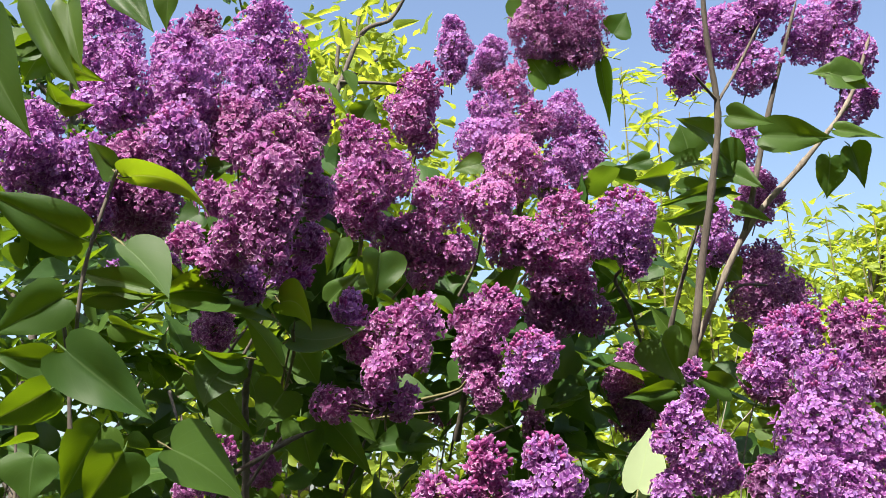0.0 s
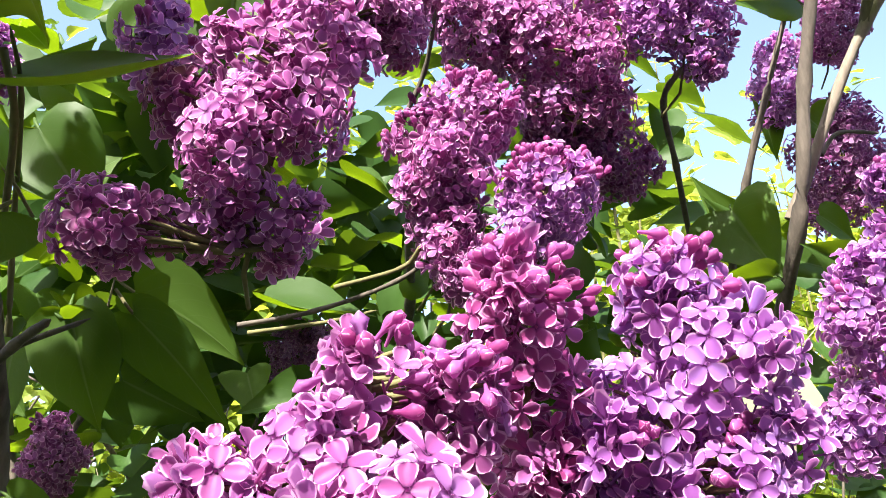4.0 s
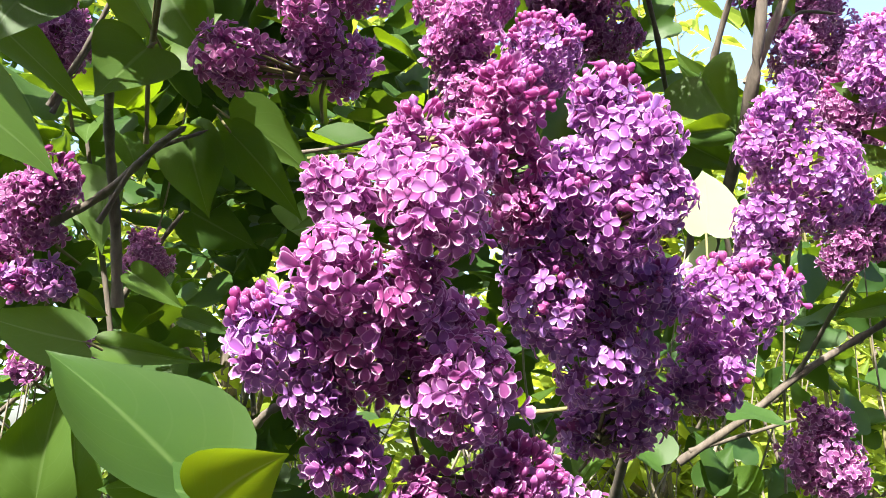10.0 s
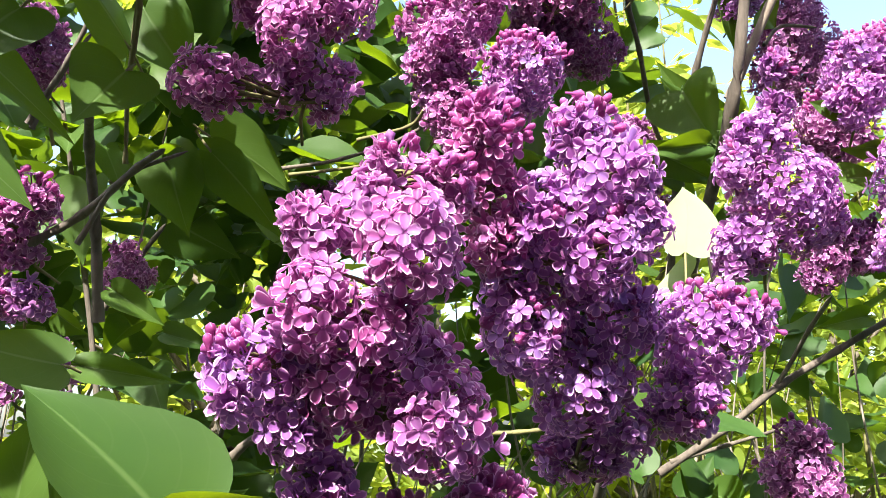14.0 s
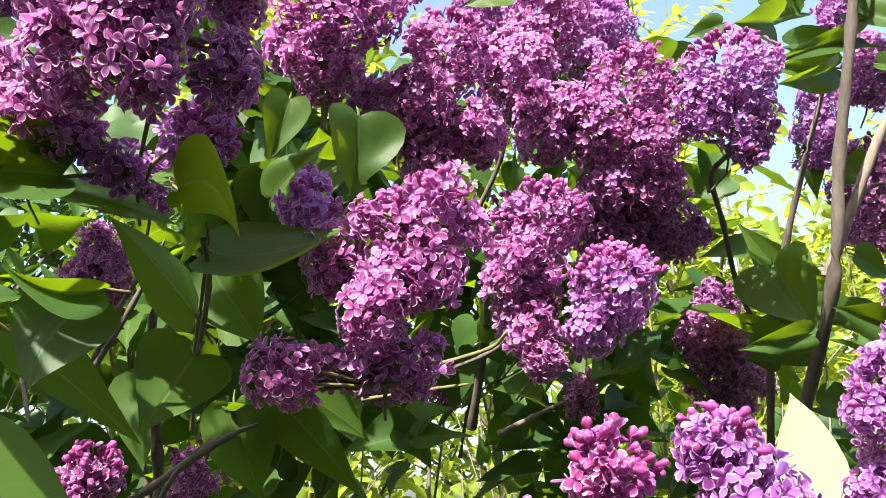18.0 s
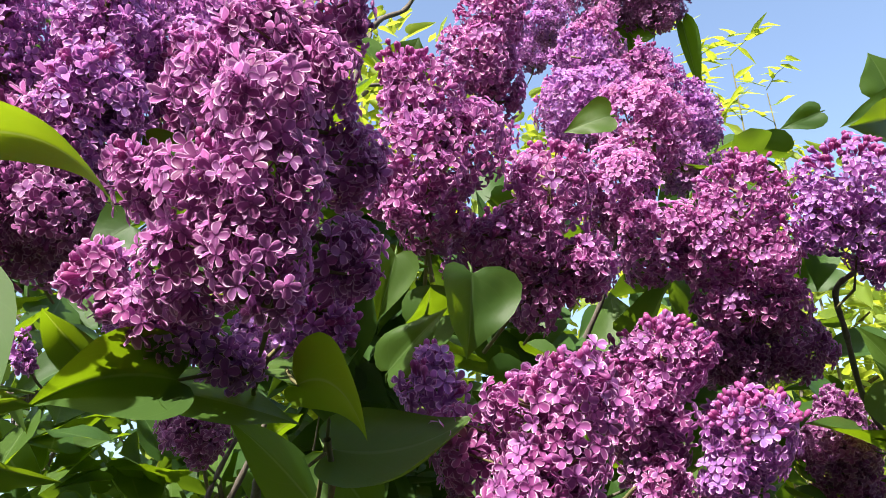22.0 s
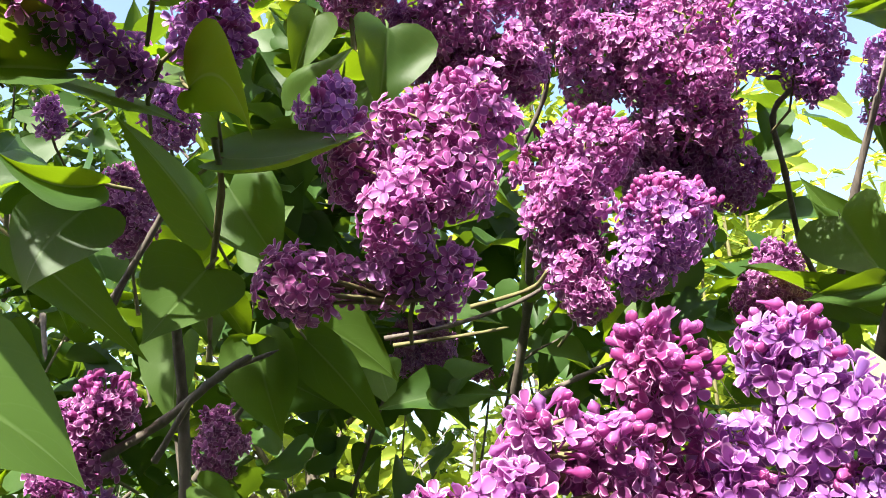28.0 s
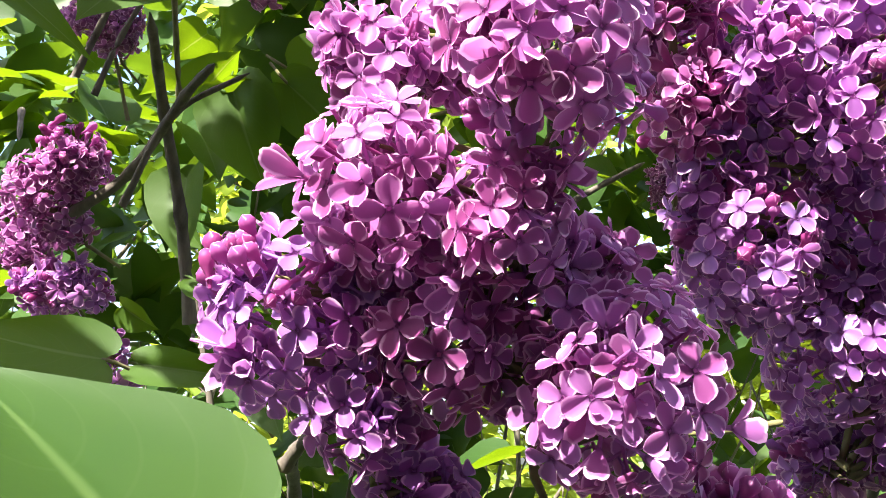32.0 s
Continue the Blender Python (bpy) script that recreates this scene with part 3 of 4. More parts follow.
panicle((0.152, 0.759, 1.525), (0.17, 0.745, 1.577), 2, "v", [(0.15, 0.744, 1.568, 0.0224), (0.17, 0.745, 1.572, 0.0129), (0.137, 0.751, 1.533, 0.014)])
panicle((0.026, 0.693, 1.464), (0.029, 0.673, 1.497), 2, "m", [(0.029, 0.673, 1.491, 0.0154), (-0.005, 0.678, 1.488, 0.01), (0.055, 0.691, 1.472, 0.0131)])
panicle((-0.086, 0.783, 1.781), (-0.085, 0.77, 1.805), 2, "v", [(-0.088, 0.772, 1.788, 0.0121), (-0.085, 0.77, 1.803, 0.006)])
panicle((-0.052, 0.762, 1.694), (-0.021, 0.745, 1.783), 2, "m", [(-0.021, 0.745, 1.777, 0.0159), (-0.046, 0.747, 1.77, 0.0143), (-0.075, 0.761, 1.757, 0.0136), (-0.025, 0.747, 1.747, 0.0141), (-0.047, 0.746, 1.744, 0.013), (-0.056, 0.737, 1.725, 0.0134), (-0.097, 0.745, 1.702, 0.0134), (-0.063, 0.761, 1.707, 0.0131), (-0.039, 0.765, 1.706, 0.0125)])
panicle((0.046, 0.903, 1.776), (0.054, 0.89, 1.831), 2, "m", [(0.054, 0.89, 1.821, 0.0249), (0.039, 0.891, 1.788, 0.0196)])
panicle((0.087, 0.894, 1.734), (0.095, 0.88, 1.778), 2, "v", [(0.095, 0.88, 1.768, 0.0252), (0.079, 0.884, 1.744, 0.0166)])
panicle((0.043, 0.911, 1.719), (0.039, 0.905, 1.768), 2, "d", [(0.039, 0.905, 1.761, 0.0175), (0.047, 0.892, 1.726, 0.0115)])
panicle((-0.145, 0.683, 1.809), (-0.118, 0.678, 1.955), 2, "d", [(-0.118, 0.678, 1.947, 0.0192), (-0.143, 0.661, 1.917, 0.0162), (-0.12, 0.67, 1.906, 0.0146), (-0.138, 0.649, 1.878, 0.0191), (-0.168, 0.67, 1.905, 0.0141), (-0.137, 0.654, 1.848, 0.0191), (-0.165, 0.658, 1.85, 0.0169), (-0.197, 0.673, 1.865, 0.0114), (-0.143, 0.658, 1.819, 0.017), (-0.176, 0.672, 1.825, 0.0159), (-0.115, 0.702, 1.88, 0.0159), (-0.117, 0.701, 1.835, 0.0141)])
panicle((-0.211, 0.712, 1.81), (-0.222, 0.704, 1.839), 2, "m", [(-0.222, 0.704, 1.834, 0.012), (-0.2, 0.697, 1.816, 0.0097)])
panicle((-0.166, 0.735, 1.794), (-0.137, 0.731, 1.819), 2, "v", [(-0.137, 0.731, 1.814, 0.0136), (-0.171, 0.728, 1.8, 0.0099), (-0.189, 0.709, 1.812, 0.0111)])
panicle((-0.083, 0.836, 1.893), (-0.081, 0.817, 1.99), 2, "m", [(-0.081, 0.817, 1.981, 0.0234), (-0.086, 0.815, 1.936, 0.0256), (-0.052, 0.825, 1.95, 0.0201), (-0.088, 0.825, 1.905, 0.0194), (-0.109, 0.84, 1.928, 0.0129)])
panicle((-0.03, 0.924, 2.031), (-0.026, 0.906, 2.104), 2, "m", [(-0.026, 0.906, 2.095, 0.0233), (-0.039, 0.907, 2.058, 0.0236), (-0.025, 0.923, 2.042, 0.0182)])
panicle((-0.019, 0.884, 1.854), (-0.004, 0.865, 1.946), 2, "m", [(-0.004, 0.865, 1.936, 0.0256), (-0.025, 0.868, 1.898, 0.0225), (-0.054, 0.875, 1.895, 0.0194), (-0.022, 0.884, 1.864, 0.0169), (0.012, 0.87, 1.879, 0.0123)])
panicle((0.06, 1.043, 2.064), (0.061, 1.036, 2.144), 1, "v", [(0.061, 1.036, 2.135, 0.0229), (0.044, 1.02, 2.08, 0.0274), (0.076, 1.036, 2.105, 0.0226)])
panicle((0.087, 1.006, 1.906), (0.13, 1.097, 2.155), 1, "m", [(0.13, 1.097, 2.145, 0.0239), (0.088, 0.975, 2.024, 0.0346), (0.055, 0.953, 1.966, 0.0304), (0.074, 0.951, 1.922, 0.0265)])
panicle((0.16, 1.114, 2.037), (0.17, 1.109, 2.108), 1, "v", [(0.17, 1.109, 2.098, 0.0258), (0.149, 1.096, 2.05, 0.0213)])
panicle((0.138, 0.967, 1.857), (0.144, 0.947, 1.954), 2, "m", [(0.144, 0.947, 1.942, 0.0299), (0.11, 0.948, 1.914, 0.0237), (0.15, 0.949, 1.902, 0.0255), (0.124, 0.967, 1.871, 0.0211), (0.162, 0.963, 1.867, 0.0171)])
panicle((0.134, 1.006, 1.82), (0.128, 0.996, 1.854), 1, "d", [(0.128, 0.996, 1.846, 0.0206), (0.14, 0.991, 1.829, 0.0143)])
panicle((0.21, 0.936, 1.873), (0.209, 0.92, 1.952), 2, "v", [(0.209, 0.92, 1.94, 0.0305), (0.189, 0.924, 1.915, 0.0191), (0.22, 0.926, 1.905, 0.0217), (0.22, 0.926, 1.878, 0.0086)])
panicle((0.232, 0.838, 1.615), (0.24, 0.814, 1.744), 2, "v", [(0.24, 0.814, 1.742, 0.006), (0.242, 0.822, 1.717, 0.0097), (0.225, 0.821, 1.696, 0.015), (0.209, 0.818, 1.678, 0.0107), (0.247, 0.833, 1.661, 0.0291), (0.217, 0.831, 1.633, 0.0148), (0.266, 0.838, 1.647, 0.018), (0.209, 0.833, 1.621, 0.0101)])
panicle((0.342, 0.892, 1.737), (0.349, 0.88, 1.788), 2, "v", [(0.349, 0.88, 1.782, 0.0159), (0.335, 0.88, 1.746, 0.0144)])
panicle((0.375, 1.003, 1.748), (0.375, 0.991, 1.763), 1, "m", [(0.375, 0.991, 1.757, 0.0157)])
panicle((0.389, 1.026, 1.64), (0.409, 1.014, 1.677), 1, "d", [(0.37, 1.013, 1.651, 0.0175), (0.409, 1.014, 1.669, 0.0205)])
panicle((0.29, 0.908, 2.101), (0.279, 0.898, 2.195), 2, "v", [(0.279, 0.898, 2.185, 0.0261), (0.291, 0.895, 2.114, 0.0215), (0.299, 0.894, 2.151, 0.0205)])
panicle((0.384, 0.951, 2.127), (0.405, 0.94, 2.237), 2, "v", [(0.359, 0.941, 2.197, 0.0314), (0.387, 0.937, 2.141, 0.024), (0.405, 0.94, 2.225, 0.0296)])
panicle((0.5, 0.955, 2.092), (0.501, 0.937, 2.237), 2, "v", [(0.471, 0.941, 2.201, 0.0315), (0.508, 0.94, 2.163, 0.0297), (0.519, 0.954, 2.104, 0.0207), (0.501, 0.937, 2.227, 0.0261)])
panicle((0.393, 0.958, 1.781), (0.393, 0.946, 1.815), 2, "v", [(0.393, 0.946, 1.801, 0.0338)])
panicle((0.372, 0.978, 1.736), (0.366, 0.969, 1.776), 2, "d", [(0.366, 0.969, 1.766, 0.0244), (0.377, 0.963, 1.746, 0.0167)])
panicle((0.378, 0.855, 1.614), (0.395, 0.854, 1.75), 2, "v", [(0.395, 0.854, 1.738, 0.0309), (0.365, 0.851, 1.69, 0.0334), (0.406, 0.844, 1.676, 0.0308), (0.341, 0.832, 1.636, 0.0279), (0.381, 0.832, 1.631, 0.0289)])
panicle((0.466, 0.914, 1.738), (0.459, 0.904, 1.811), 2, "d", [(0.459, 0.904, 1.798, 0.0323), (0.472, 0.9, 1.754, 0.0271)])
panicle((-0.224, 0.86, 1.636), (-0.216, 0.845, 1.672), 2, "d", [(-0.216, 0.845, 1.667, 0.0136), (-0.231, 0.846, 1.656, 0.0148), (-0.225, 0.854, 1.643, 0.0111)])
panicle((-0.23, 0.881, 1.605), (-0.239, 0.869, 1.617), 2, "v", [(-0.221, 0.868, 1.611, 0.0106), (-0.239, 0.869, 1.612, 0.0113)])
panicle((0.035, 0.911, 1.734), (0.031, 0.9, 1.819), 2, "m", [(0.031, 0.9, 1.812, 0.0182), (0.031, 0.899, 1.779, 0.0168), (0.042, 0.897, 1.743, 0.015)])
panicle((-0.013, 0.908, 1.873), (-0.041, 0.894, 1.916), 2, "m", [(-0.015, 0.891, 1.886, 0.0212), (-0.041, 0.894, 1.908, 0.0189), (0.018, 0.903, 1.888, 0.0172)])
panicle((0.148, 1.019, 1.833), (0.146, 1.009, 1.88), 1, "d", [(0.146, 1.009, 1.87, 0.0249), (0.12, 1.014, 1.844, 0.0182), (0.177, 0.997, 1.845, 0.0221)])
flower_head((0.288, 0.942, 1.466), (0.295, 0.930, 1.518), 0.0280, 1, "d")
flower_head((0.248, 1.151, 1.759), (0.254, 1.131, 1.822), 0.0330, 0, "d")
flower_head((0.382, 1.137, 1.950), (0.383, 1.112, 2.028), 0.0274, 0, "v")
flower_head((0.440, 1.160, 2.101), (0.446, 1.137, 2.173), 0.0231, 0, "v")
flower_head((0.499, 1.302, 1.907), (0.502, 1.286, 1.957), 0.0215, 0, "d")
flower_head((0.121, 1.171, 1.716), (0.123, 1.160, 1.751), 0.0172, 0, "d")
flower_head((-0.004, 1.223, 1.738), (-0.003, 1.215, 1.765), 0.0183, 0, "d")
flower_head((0.24, 1.35, 2.146), (0.248, 1.305, 2.251), 0.0329, 0, "v")
flower_head((0.208, 1.35, 2.245), (0.21, 1.32, 2.314), 0.0378, 0, "v")
flower_head((0.074, 1.22, 2.135), (0.11, 1.161, 2.273), 0.0452, 0, "m")
flower_head((0.075, 1.5, 2.421), (0.08, 1.476, 2.474), 0.0336, 0, "v")
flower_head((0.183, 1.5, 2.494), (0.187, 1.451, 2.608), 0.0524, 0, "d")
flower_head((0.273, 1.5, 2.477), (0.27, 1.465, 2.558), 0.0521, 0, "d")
flower_head((-0.329, 0.795, 1.987), (-0.323, 0.765, 2.058), 0.0285, 1, "v")
flower_head((-0.269, 0.804, 1.996), (-0.266, 0.777, 2.058), 0.0349, 1, "v")
flower_head((-0.270, 0.785, 1.938), (-0.266, 0.762, 1.991), 0.0359, 2, "v")
flower_head((-0.311, 0.807, 1.885), (-0.305, 0.775, 1.958), 0.0376, 2, "d")
flower_head((-0.216, 0.848, 1.996), (-0.206, 0.816, 2.072), 0.0333, 1, "v")
flower_head((-0.308, 0.961, 2.159), (-0.301, 0.936, 2.219), 0.0296, 0, "d")
flower_head((-0.370, 0.926, 1.857), (-0.372, 0.915, 1.883), 0.0097, 1, "v")
flower_head((-0.375, 0.847, 2.068), (-0.378, 0.818, 2.158), 0.0409, 1, "v")
flower_head((-0.287, 0.835, 2.041), (-0.287, 0.810, 2.117), 0.0367, 1, "v")
flower_head((-0.211, 0.882, 2.058), (-0.204, 0.846, 2.166), 0.0527, 1, "v")
flower_head((-0.361, 0.815, 2.004), (-0.361, 0.800, 2.049), 0.0258, 1, "v")
flower_head((-0.385, 0.743, 1.903), (-0.387, 0.720, 1.974), 0.0373, 1, "v")
flower_head((-0.337, 0.754, 1.868), (-0.342, 0.729, 1.944), 0.0316, 1, "v")
flower_head((-0.292, 0.788, 1.892), (-0.292, 0.764, 1.966), 0.0392, 1, "d")
flower_head((0.015, 1.25, 2.301), (0.015, 1.217, 2.4), 0.0302, 0, "v")
flower_head((0.09, 1.4, 2.398), (0.096, 1.381, 2.457), 0.0340, 0, "v")
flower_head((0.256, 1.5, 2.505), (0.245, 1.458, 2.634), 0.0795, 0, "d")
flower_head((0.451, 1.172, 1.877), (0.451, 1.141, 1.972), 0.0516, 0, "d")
flower_head((0.443, 1.129, 2.009), (0.443, 1.107, 2.078), 0.0301, 0, "d")
flower_head((-0.218, 0.828, 1.964), (-0.212, 0.808, 2.026), 0.0387, 1, "m")
flower_head((-0.265, 0.804, 1.973), (-0.265, 0.793, 2.006), 0.0284, 1, "v")
flower_head((0.264, 1.171, 1.716), (0.264, 1.152, 1.775), 0.0330, 0, "d")
flower_head((-0.262, 0.968, 1.794), (-0.262, 0.952, 1.846), 0.0226, 1, "d")
flower_head((-0.072, 1.347, 1.769), (-0.069, 1.330, 1.823), 0.0375, 0, "v")
flower_head((-0.200, 0.865, 1.553), (-0.200, 0.858, 1.584), 0.0099, 2, "v")
flower_head((-0.232, 0.868, 1.551), (-0.231, 0.863, 1.574), 0.0108, 2, "d")
flower_head((-0.229, 1.103, 1.649), (-0.229, 1.093, 1.695), 0.0215, 1, "d")
flower_head((-0.255, 0.875, 1.626), (-0.254, 0.868, 1.654), 0.0149, 1, "d")
flower_head((-0.314, 0.942, 1.872), (-0.313, 0.935, 1.895), 0.0129, 1, "v")
flower_head((-0.202, 0.873, 1.830), (-0.201, 0.863, 1.863), 0.0168, 1, "v")
# leaves: base, tip, width, face, fold, curl
# the nearest leaves: base, mid-rib, tip, both edges at their widest, roll of the rim
shaped_leaf((-0.145, 0.735, 1.788), (-0.124, 0.716, 1.781), (-0.114, 0.728, 1.76), (-0.111, 0.695, 1.79), (-0.139, 0.738, 1.778), 0.10, LEAF_BACKLIT)
shaped_leaf((-0.135, 0.745, 1.794), (-0.152, 0.745, 1.798), (-0.169, 0.745, 1.798), (-0.154, 0.76, 1.813), (-0.148, 0.735, 1.788), 0.20)
shaped_leaf((-0.132, 0.75, 1.761), (-0.105, 0.742, 1.757), (-0.066, 0.75, 1.772), (-0.104, 0.768, 1.781), (-0.102, 0.716, 1.737), 0.50)
shaped_leaf((-0.149, 0.79, 1.741), (-0.164, 0.762, 1.763), (-0.177, 0.735, 1.777), (-0.161, 0.79, 1.775), (-0.177, 0.745, 1.756), 0.00)
shaped_leaf((-0.194, 0.722, 1.787), (-0.172, 0.728, 1.781), (-0.144, 0.738, 1.771), (-0.178, 0.765, 1.801), (-0.172, 0.705, 1.768), 0.00)
shaped_leaf((-0.194, 0.722, 1.792), (-0.225, 0.725, 1.797), (-0.249, 0.7, 1.78), (-0.21, 0.69, 1.809), (-0.205, 0.692, 1.769), 0.35)
shaped_leaf((-0.234, 0.728, 1.803), (-0.247, 0.725, 1.818), (-0.244, 0.698, 1.822), (-0.256, 0.722, 1.811), (-0.228, 0.705, 1.814), 0.10)
shaped_leaf((-0.17, 0.715, 1.736), (-0.183, 0.705, 1.732), (-0.202, 0.69, 1.742), (-0.182, 0.69, 1.738), (-0.178, 0.692, 1.719), 0.50)
shaped_leaf((-0.187, 0.74, 1.736), (-0.198, 0.735, 1.722), (-0.202, 0.725, 1.695), (-0.217, 0.735, 1.735), (-0.176, 0.735, 1.713), 0.00)
shaped_leaf((-0.143, 0.768, 1.715), (-0.149, 0.757, 1.7), (-0.16, 0.742, 1.676), (-0.166, 0.752, 1.719), (-0.126, 0.768, 1.702), 0.00)
shaped_leaf((-0.218, 0.742, 1.724), (-0.197, 0.75, 1.704), (-0.167, 0.77, 1.674), (-0.188, 0.765, 1.714), (-0.206, 0.735, 1.699), 0.00)
shaped_leaf((-0.206, 0.66, 1.655), (-0.18, 0.672, 1.641), (-0.154, 0.688, 1.617), (-0.184, 0.69, 1.674), (-0.18, 0.66, 1.618), 0.10)
shaped_leaf((-0.09, 0.665, 1.494), (-0.117, 0.668, 1.52), (-0.151, 0.68, 1.546), (-0.093, 0.7, 1.535), (-0.113, 0.612, 1.507), 0.25)
shaped_leaf((-0.08, 0.635, 1.489), (-0.065, 0.622, 1.499), (-0.051, 0.612, 1.505), (-0.064, 0.606, 1.516), (-0.061, 0.634, 1.484), 0.00, LEAF_BACKLIT)
shaped_leaf((-0.086, 0.65, 1.492), (-0.102, 0.648, 1.495), (-0.118, 0.645, 1.495), (-0.107, 0.665, 1.504), (-0.098, 0.63, 1.483), 0.00)
shaped_leaf((-0.183, 0.82, 1.566), (-0.209, 0.81, 1.572), (-0.236, 0.795, 1.581), (-0.209, 0.815, 1.589), (-0.211, 0.8, 1.555), 0.10)
shaped_leaf((-0.116, 0.864, 1.713), (-0.09, 0.869, 1.699), (-0.065, 0.877, 1.678), (-0.08, 0.862, 1.718), (-0.102, 0.872, 1.691), 0.00)
shaped_leaf((-0.113, 0.853, 1.699), (-0.092, 0.86, 1.676), (-0.07, 0.872, 1.646), (-0.083, 0.857, 1.686), (-0.108, 0.863, 1.669), 0.00)
shaped_leaf((0.191, 0.866, 1.634), (0.205, 0.892, 1.662), (0.225, 0.945, 1.702), (0.185, 0.888, 1.662), (0.229, 0.89, 1.661), 0.00, LEAF_GLARE)
shaped_leaf((0.199, 0.88, 1.621), (0.192, 0.89, 1.618), (0.179, 0.905, 1.614), (0.199, 0.915, 1.637), (0.179, 0.878, 1.605), 0.00, LEAF_GLARE)
shaped_leaf((-0.254, 0.625, 1.863), (-0.217, 0.62, 1.859), (-0.177, 0.612, 1.822), (-0.201, 0.598, 1.855), (-0.223, 0.628, 1.852), 0.00, LEAF_BACKLIT)
shaped_leaf((-0.238, 0.605, 1.799), (-0.214, 0.595, 1.777), (-0.192, 0.578, 1.751), (-0.201, 0.605, 1.794), (-0.221, 0.59, 1.773), 0.00)
leaf((-0.277, 0.696, 1.794), (-0.242, 0.693, 1.778), 0.0236, (-0.34, -0.73, -0.59), 0.30, 0.20)
leaf((-0.289, 0.729, 1.768), (-0.245, 0.726, 1.752), 0.0249, (-0.28, -0.76, -0.59), 0.30, 0.20)
leaf((-0.225, 0.738, 1.874), (-0.246, 0.734, 1.859), 0.0317, (0.02, -0.97, 0.24), 0.30, 0.30)
leaf((-0.144, 0.801, 1.768), (-0.117, 0.803, 1.725), 0.0453, (-0.09, -0.99, -0.09), 0.20, 0.20)
leaf((-0.109, 0.788, 1.803), (-0.080, 0.768, 1.829), 0.0295, (-0.55, -0.84, -0.03), 0.40, 0.40)
leaf((-0.062, 0.801, 1.856), (-0.066, 0.805, 1.810), 0.0507, (0.45, -0.85, -0.28), 0.40, 0.30)
leaf((-0.090, 0.827, 1.843), (-0.084, 0.804, 1.848), 0.0301, (0.32, -0.10, -0.94), 0.30, 0.30)
leaf((-0.141, 0.853, 1.701), (-0.129, 0.861, 1.646), 0.0437, (-0.23, -0.96, -0.18), 0.30, 0.30)
leaf((-0.144, 0.854, 1.698), (-0.113, 0.868, 1.690), 0.0309, (0.05, -0.60, -0.80), 0.30, 0.30)
leaf((-0.148, 0.837, 1.750), (-0.118, 0.822, 1.766), 0.0463, (-0.41, -0.91, -0.09), 0.20, 0.30)
leaf((-0.104, 0.818, 1.877), (-0.116, 0.820, 1.839), 0.0284, (0.32, -0.94, -0.14), 0.40, 0.30)
leaf((-0.098, 0.870, 1.846), (-0.061, 0.845, 1.861), 0.0508, (-0.56, -0.83, -0.03), 0.30, 0.30)
leaf((-0.123, 0.835, 1.889), (-0.088, 0.822, 1.867), 0.0258, (-0.58, -0.51, -0.63), 0.30, 0.30)
leaf((-0.170, 0.732, 1.489), (-0.162, 0.721, 1.538), 0.0423, (-0.22, -0.96, -0.19), 0.40, 0.30)
leaf((-0.161, 0.752, 1.489), (-0.162, 0.742, 1.536), 0.0350, (-0.17, -0.96, -0.21), 0.40, 0.30)
leaf((0.337, 1.131, 1.802), (0.277, 1.099, 1.879), 0.0525, (0.09, -0.94, -0.32), 0.30, 0.30)
leaf((0.325, 1.077, 1.771), (0.256, 1.081, 1.782), 0.0320, (-0.02, -0.98, 0.21), 0.30, 0.30)
leaf((0.339, 1.067, 1.812), (0.317, 1.069, 1.813), 0.0332, (-0.07, -0.49, -0.87), 0.20, 0.20)
leaf((-0.197, 0.950, 1.630), (-0.160, 0.952, 1.605), 0.0244, (0.15, -0.98, 0.15), 0.30, 0.30)
leaf((-0.172, 1.005, 1.605), (-0.133, 1.004, 1.593), 0.0204, (0.12, -0.88, 0.46), 0.30, 0.30)
leaf((-0.218, 0.906, 1.607), (-0.200, 0.908, 1.592), 0.0228, (-0.34, -0.80, -0.50), 0.30, 0.30)
leaf((-0.187, 0.860, 1.569), (-0.127, 0.857, 1.557), 0.0200, (-0.04, -1.00, 0.03), 0.30, 0.30)
leaf((0.330, 0.898, 1.744), (0.309, 0.898, 1.753), 0.0171, (-0.11, -0.96, -0.26), 0.30, 0.30)
leaf((0.329, 0.909, 1.696), (0.362, 0.905, 1.699), 0.0263, (-0.12, -0.99, 0.09), 0.30, 0.30)
leaf((0.403, 0.962, 1.796), (0.366, 0.960, 1.820), 0.0429, (-0.04, -0.99, -0.13), 0.30, 0.30)
leaf((0.358, 0.901, 1.719), (0.331, 0.904, 1.716), 0.0206, (0.03, -0.54, -0.84), 0.30, 0.30)
leaf((0.455, 1.099, 1.619), (0.407, 1.105, 1.610), 0.0241, (-0.15, -0.98, 0.09), 0.30, 0.30)
leaf((-0.038, 1.066, 1.698), (-0.095, 1.047, 1.689), 0.0432, (0.19, -0.83, 0.53), 0.30, 0.30)
leaf((-0.047, 1.065, 1.701), (-0.024, 1.054, 1.671), 0.0375, (0.25, -0.83, 0.49), 0.30, 0.30)
leaf((-0.042, 1.074, 1.704), (-0.009, 1.049, 1.719), 0.0394, (-0.64, -0.53, 0.56), 0.30, 0.30)
leaf((-0.038, 1.056, 1.695), (0.009, 1.046, 1.696), 0.0294, (-0.15, -0.63, 0.76), 0.30, 0.30)
leaf((-0.051, 1.075, 1.702), (-0.055, 1.058, 1.720), 0.0287, (0.92, -0.37, -0.13), 0.30, 0.30)
leaf((0.315, 1.079, 1.779), (0.258, 1.043, 1.836), 0.0497, (0.20, -0.91, -0.37), 0.40, 0.30)
leaf((0.301, 1.037, 1.782), (0.366, 1.038, 1.767), 0.0301, (0.04, -0.99, 0.10), 0.30, 0.30)
